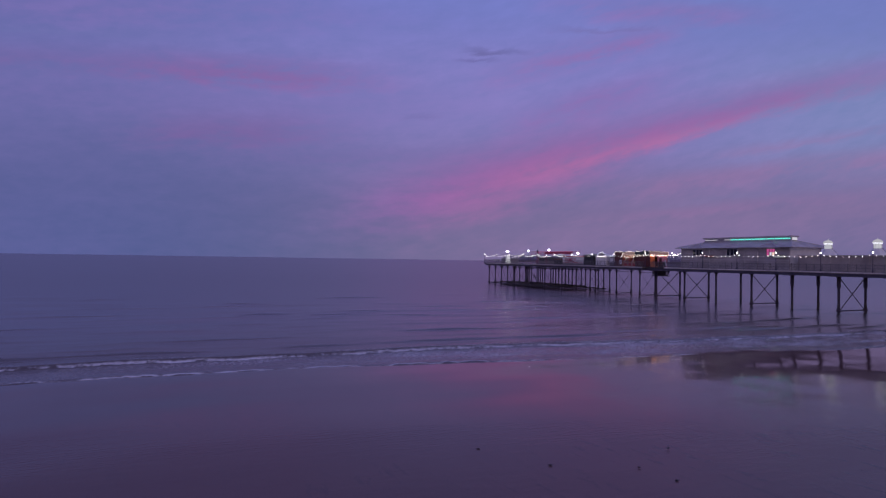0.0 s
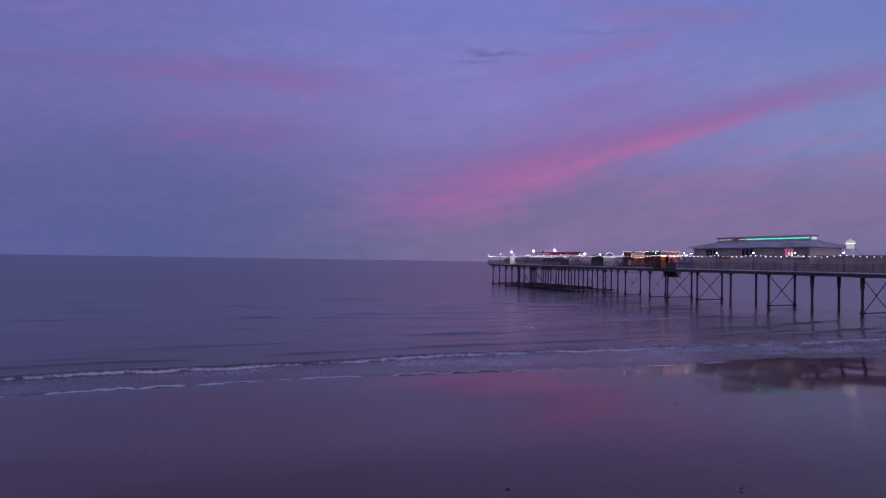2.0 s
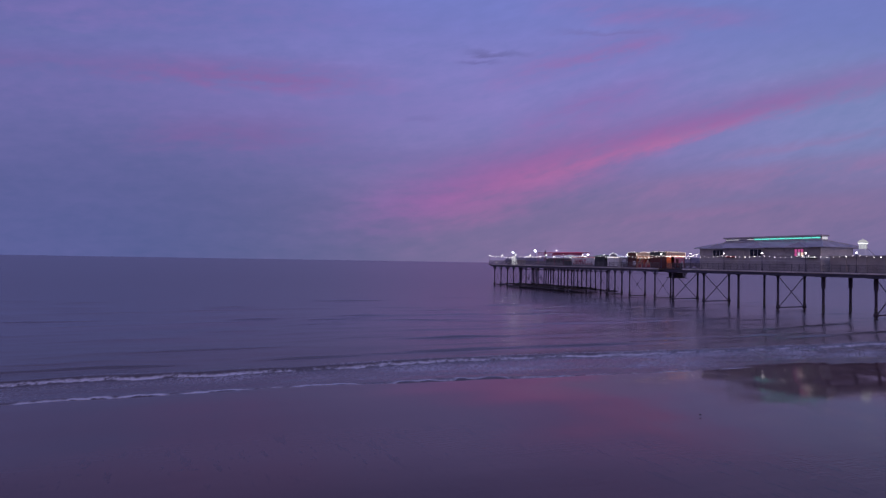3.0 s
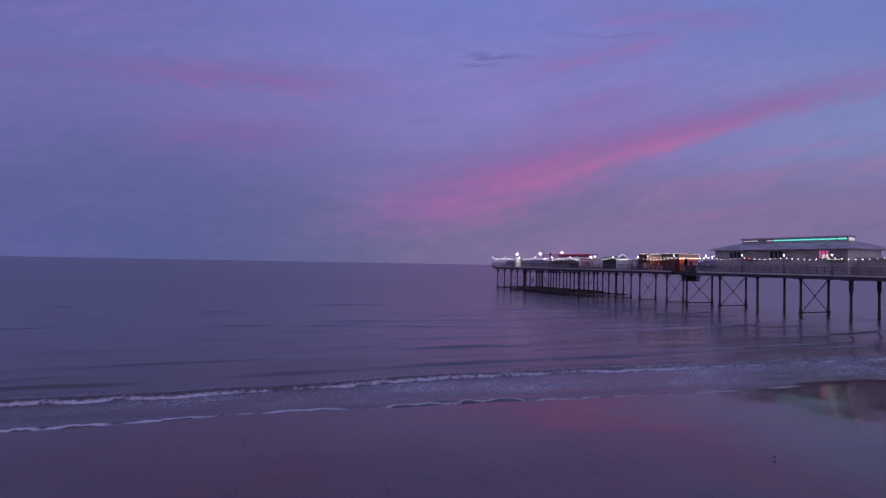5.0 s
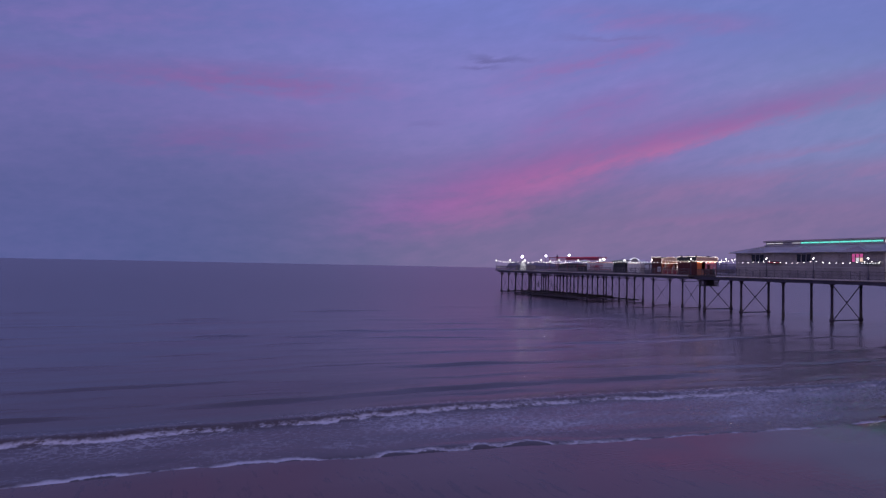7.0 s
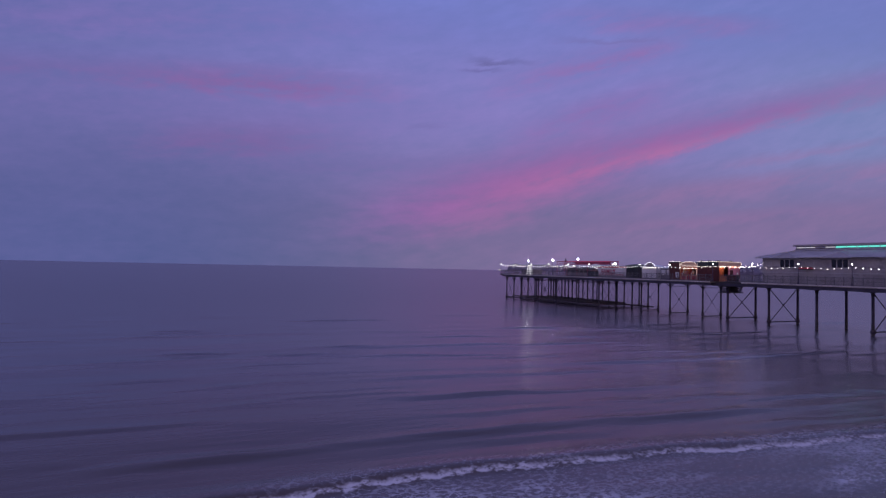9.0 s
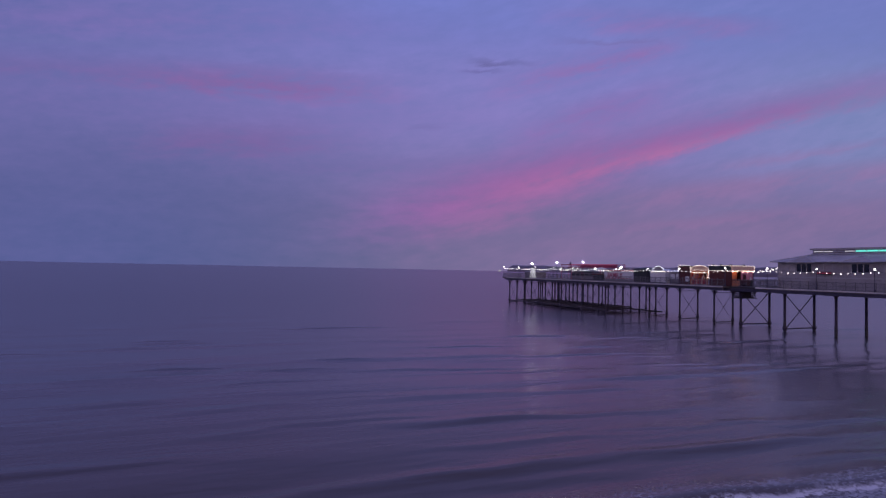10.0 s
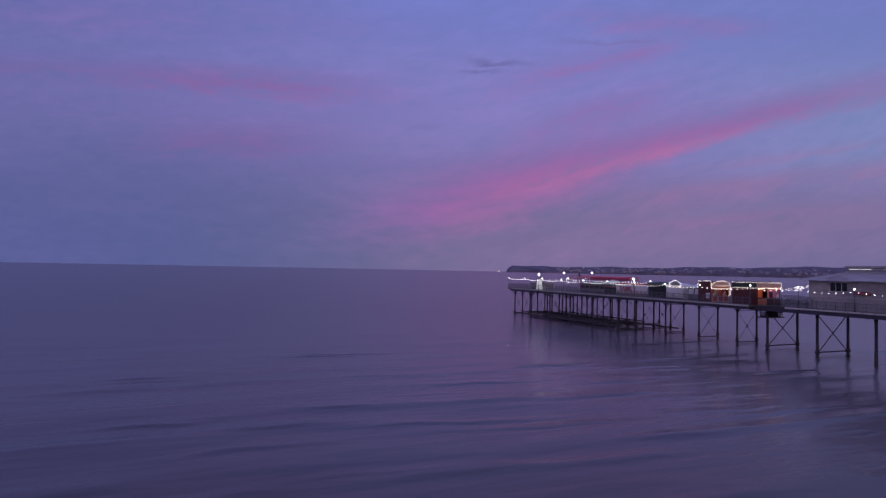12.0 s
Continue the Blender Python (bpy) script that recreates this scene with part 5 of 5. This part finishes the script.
def booth(name, x0, x1, y0, y1, h, mat, roofmat, label, shutters=0, group="booths on the pier head", roof_rise=0.5):
    th = thing(name, (x0, y0, DECK), label, "booth", group)
    w, d = x1 - x0, y1 - y0
    part("body", box(B(), 0, w, 0, d, 0, h, 0.03), mat, th)
    bm = B()
    lo = [bm.verts.new(p) for p in ((-0.2, -0.2, h + 0.004), (w + 0.2, -0.2, h + 0.004), (w + 0.2, d + 0.2, h + 0.004), (-0.2, d + 0.2, h + 0.004))]
    up = [bm.verts.new((v.co.x, v.co.y, h + 0.14)) for v in lo]
    top = [bm.verts.new(p) for p in ((w * 0.35, d * 0.3, h + roof_rise), (w * 0.65, d * 0.3, h + roof_rise), (w * 0.65, d * 0.7, h + roof_rise), (w * 0.35, d * 0.7, h + roof_rise))]
    bm.faces.new(lo[::-1])
    bm.faces.new(top)
    for q in range(4):
        j = (q + 1) % 4
        bm.faces.new((lo[q], lo[j], up[j], up[q]))
        bm.faces.new((up[q], up[j], top[j], top[q]))
    part("roof", bm, roofmat, th)
    for j in range(shutters):
        a = d * (j + 0.12) / shutters
        b = d * (j + 0.88) / shutters
        part("shutter", box(B(), -0.04, -0.003, a, b, 0.9, h - 0.25), roofmat, th)
    part("skirting", box(B(), -0.05, -0.003, 0, d, 0, 0.2), IRON, th)
    return th


booth("shuttered_kiosk", 102.6, 105.2, 130.2, 134.0, 2.55, DARK, DARK, "dark green shuttered kiosk beside the sign wall", 3)
booth("ticket_box", 102.8, 104.6, 144.1, 147.7, 1.35, DARK, DARKRED, "low dark ticket box by the rail", 0, roof_rise=0.25)
booth("striped_booth", 102.9, 105.6, 121.3, 124.2, 2.2, GREY, WHITE, "grey booth with a pale roof", 2)
booth("white_booth", 102.7, 105.4, 125.2, 129.4, 2.35, WHITE, WHITE, "white painted ride booth under a lit arch sign", 4)
booth("shelter_hut", 102.5, 106.5, 172.6, 177.0, 1.45, GREY, GREY, "low grey canvas shelter near the seaward end", 0, roof_rise=0.55)
booth("long_shelter", 104.5, 108.0, 149.6, 158.4, 1.75, GREY, DARK, "long low grey shelter behind the rail", 5, roof_rise=0.5)


def arch_sign():
    th = thing("arch_sign", (102.62, 127.0, 9.08), "small arched sign outlined in white light tubes", "sign")
    part("board", poly(B(), [(0, 1.35 * math.cos(a), 0.02 + 0.95 * math.sin(a)) for a in np.linspace(0, math.pi, 13)], (0.08, 0, 0)), GREY, th)
    bm = B()
    # flat foot, round shoulders and a raised arch between them
    side = [Vector((-0.06, 0.0, 1.02)), Vector((-0.06, 0.40, 0.98)), Vector((-0.06, 0.74, 0.84)), Vector((-0.06, 0.92, 0.70)),
            Vector((-0.06, 1.20, 0.68)), Vector((-0.06, 1.42, 0.52)), Vector((-0.06, 1.40, 0.28)), Vector((-0.06, 1.15, 0.12)), Vector((-0.06, 0.0, 0.10))]
    for m in (1, -1):
        ring = [Vector((v.x, m * v.y, v.z)) for v in side]
        for a, b in zip(ring, ring[1:]):
            tube(bm, a, b, 0.036, seg=5)
    part("light_tube", bm, SIGNTUBE, th, "white glowing outline tube")
    bulbs_along(th, [(-0.08, -1.7, -0.05), (-0.08, 1.9, -0.05)], 14)


arch_sign()


def sign_wall():
    """Painted hoarding of the children's rides with a red top strip."""
    th = thing("sign_hoarding", (102.7, 134.4, DECK), "white hoarding with big faded red letters and a red top strip", "hoarding")
    part("board", box(B(), 0, 0.08, 0, 9.2, 0.5, 2.15), WHITE, th)
    part("top_strip", box(B(), -0.05, 0.12, -3.2, 9.0, 2.2, 2.5), RED, th, "red painted strip")
    part("lower_strip", box(B(), -0.03, 0.1, 0, 9.2, 0.0, 0.46), GREY, th)
    cu = bpy.data.curves.new("lettering", "FONT")
    cu.body, cu.size, cu.extrude, cu.offset = "FAMILY", 1.5, 0.01, 0.035
    tmp = new("lettering", cu)
    dg = bpy.context.evaluated_depsgraph_get()
    me = bpy.data.meshes.new_from_object(tmp.evaluated_get(dg))
    bpy.data.objects.remove(tmp)
    me.materials.clear()
    me.materials.append(RIDERED)
    word = part("lettering", me, None, th, "faded red letters")
    word.location = (-0.02, 8.1, 0.84)
    word.rotation_euler = (math.pi / 2, 0, -math.pi / 2)
    for j in range(9):
        part("lower_bar", box(B(), -0.02, -0.002, 0.5 + j * 0.95, 1.1 + j * 0.95, 0.56, 0.76), RED, th)
    for j in range(5):
        part("stay", tube(B(), (0.5, 0.3 + j * 2.1, 0), (0.1, 0.3 + j * 2.1, 2.1), 0.03, seg=5), IRON, th)


sign_wall()


def red_ride():
    """Open red steel frame of a fairground ride."""
    th = thing("ride_frame", (103.4, 140.2, DECK), "open red steel frame of a fairground ride", "ride frame")
    w, d, h = 2.2, 20.8, 3.55
    for x in (0, w):
        for j in range(6):
            part("post", tube(B(), (x, d * j / 5, 0), (x, d * j / 5, h), 0.06, seg=6), RIDERED, th)
        part("top_chord", box(B(), x - 0.08, x + 0.08, -0.1, d + 0.1, h, h + 0.16), RIDERED, th)
        part("low_chord", box(B(), x - 0.05, x + 0.05, -0.1, d + 0.1, h - 0.62, h - 0.52), RIDERED, th)
        for j in range(20):
            a, b = d * j / 20, d * (j + 1) / 20
            z0, z1 = (h - 0.55, h) if j % 2 else (h, h - 0.55)
            part("lattice_bar", tube(B(), (x, a, z0), (x, b, z1), 0.035, seg=5), RIDERED, th)
    for j in range(6):
        part("cross_tie", tube(B(), (0, d * j / 5, h + 0.05), (w, d * j / 5, h + 0.05), 0.05, seg=6), RIDERED, th)
    part("fascia_board", box(B(), -0.13, -0.09, 0.0, d * 0.62, h - 0.5, h - 0.06), RIDERED, th, "faded red painted fascia board")
    part("glow_tube", tube(B(), (-0.12, 0.2, h + 0.08), (-0.12, d * 0.8, h + 0.08), 0.05, seg=5), REDTUBE, th, "thin glowing red tube")
    th = thing("lit_canopy", (103.0, 144.9, 9.35), "small white lit canopy on the ride", "canopy")
    th.location.z = DECK
    bm = turned(B(), 0, 0, [(1.25, 2.5), (1.3, 2.62), (0.9, 2.85), (0.15, 3.05)], 10)
    part("canopy", bm, WHITE, th)
    part("pole", tube(B(), (0, 0, 0), (0, 0, 2.55), 0.06, seg=6), WHITE, th)
    part("lamp_ring", turned(B(), 0, 0, [(1.05, 2.40), (1.1, 2.46), (1.05, 2.49)], 12), PALETUBE, th)
    # thrill-seat mast with a dark finial
    th = thing("dark_mast", (103.6, 157.6, DECK), "short dark mast with a lantern-shaped finial", "mast")
    part("pole", tube(B(), (0, 0, 0), (0, 0, 3.7), 0.06, seg=6), IRON, th)
    part("finial", turned(B(), 0, 0, [(0.08, 3.6), (0.24, 3.75), (0.26, 4.0), (0.1, 4.2), (0.04, 4.4)], 8), IRON, th)


red_ride()


def white_pillar():
    """Tall floodlit white tapering cover near the seaward end; the floodlight is emission of the cloth."""
    th = thing("draped_ride", (101.2, 170.8, DECK), "tall white fabric-draped ride cover, its floodlight put in as glow", "covered ride")
    bm = B()
    rings = []
    for z, r in ((0, 0.80), (0.6, 0.76), (1.3, 0.68), (2.0, 0.58), (2.45, 0.42), (2.7, 0.2)):
        rings.append([bm.verts.new(((r + 0.10 * r * math.sin(5 * k * math.tau / 30)) * math.cos(k * math.tau / 30), (r + 0.10 * r * math.sin(5 * k * math.tau / 30)) * math.sin(k * math.tau / 30), z)) for k in range(30)])
    for lo, hi in zip(rings, rings[1:]):
        for k in range(30):
            j = (k + 1) % 30
            bm.faces.new((lo[k], lo[j], hi[j], hi[k]))
    bm.faces.new(rings[-1])
    bm.faces.new(rings[0][::-1])
    part("drape", bm, LITCLOTH, th, "white fabric with the floodlight on it put in as glow", True)
    part("finial", turned(B(), 0, 0, [(0.15, 2.7), (0.2, 2.85), (0.12, 3.05), (0.03, 3.15)], 10), DARK, th)


white_pillar()


# ---- weed and stones on the sand ----
def weed_clumps():
    rng = random.Random(12)
    places = [(14.7, 25.8), (21.4, 23.0), (19.0, 20.2), (16.1, 23.1), (18.8, 21.7), (29.1, 33.2)]
    for x, y in places:
        z = float(sand_level(y))
        th = thing("seaweed_clump", (x, y, z), "small dark clump of wet seaweed on the sand", "seaweed", "seaweed clumps on the beach")
        bm = B()
        for _ in range(rng.randint(4, 8)):
            a = rng.uniform(0, math.tau)
            l = rng.uniform(0.04, 0.13)
            c = Vector((rng.uniform(-0.12, 0.12), rng.uniform(-0.08, 0.08), 0.0))
            p = [c + Vector((math.cos(a) * l * u + 0.04 * math.sin(u * 7 + a), math.sin(a) * l * u, 0.012 + 0.03 * math.sin(u * 3.1))) for u in (0, 0.33, 0.66, 1)]
            for q, r in zip(p, p[1:]):
                tube(bm, q, r, 0.022, 0.012, seg=5)
        box(bm, -0.09, 0.09, -0.06, 0.06, -0.03, 0.03, 0.02)
        part("fronds", bm, KELP, th)
        th.scale = (0.48, 0.48, 0.4)


weed_clumps()
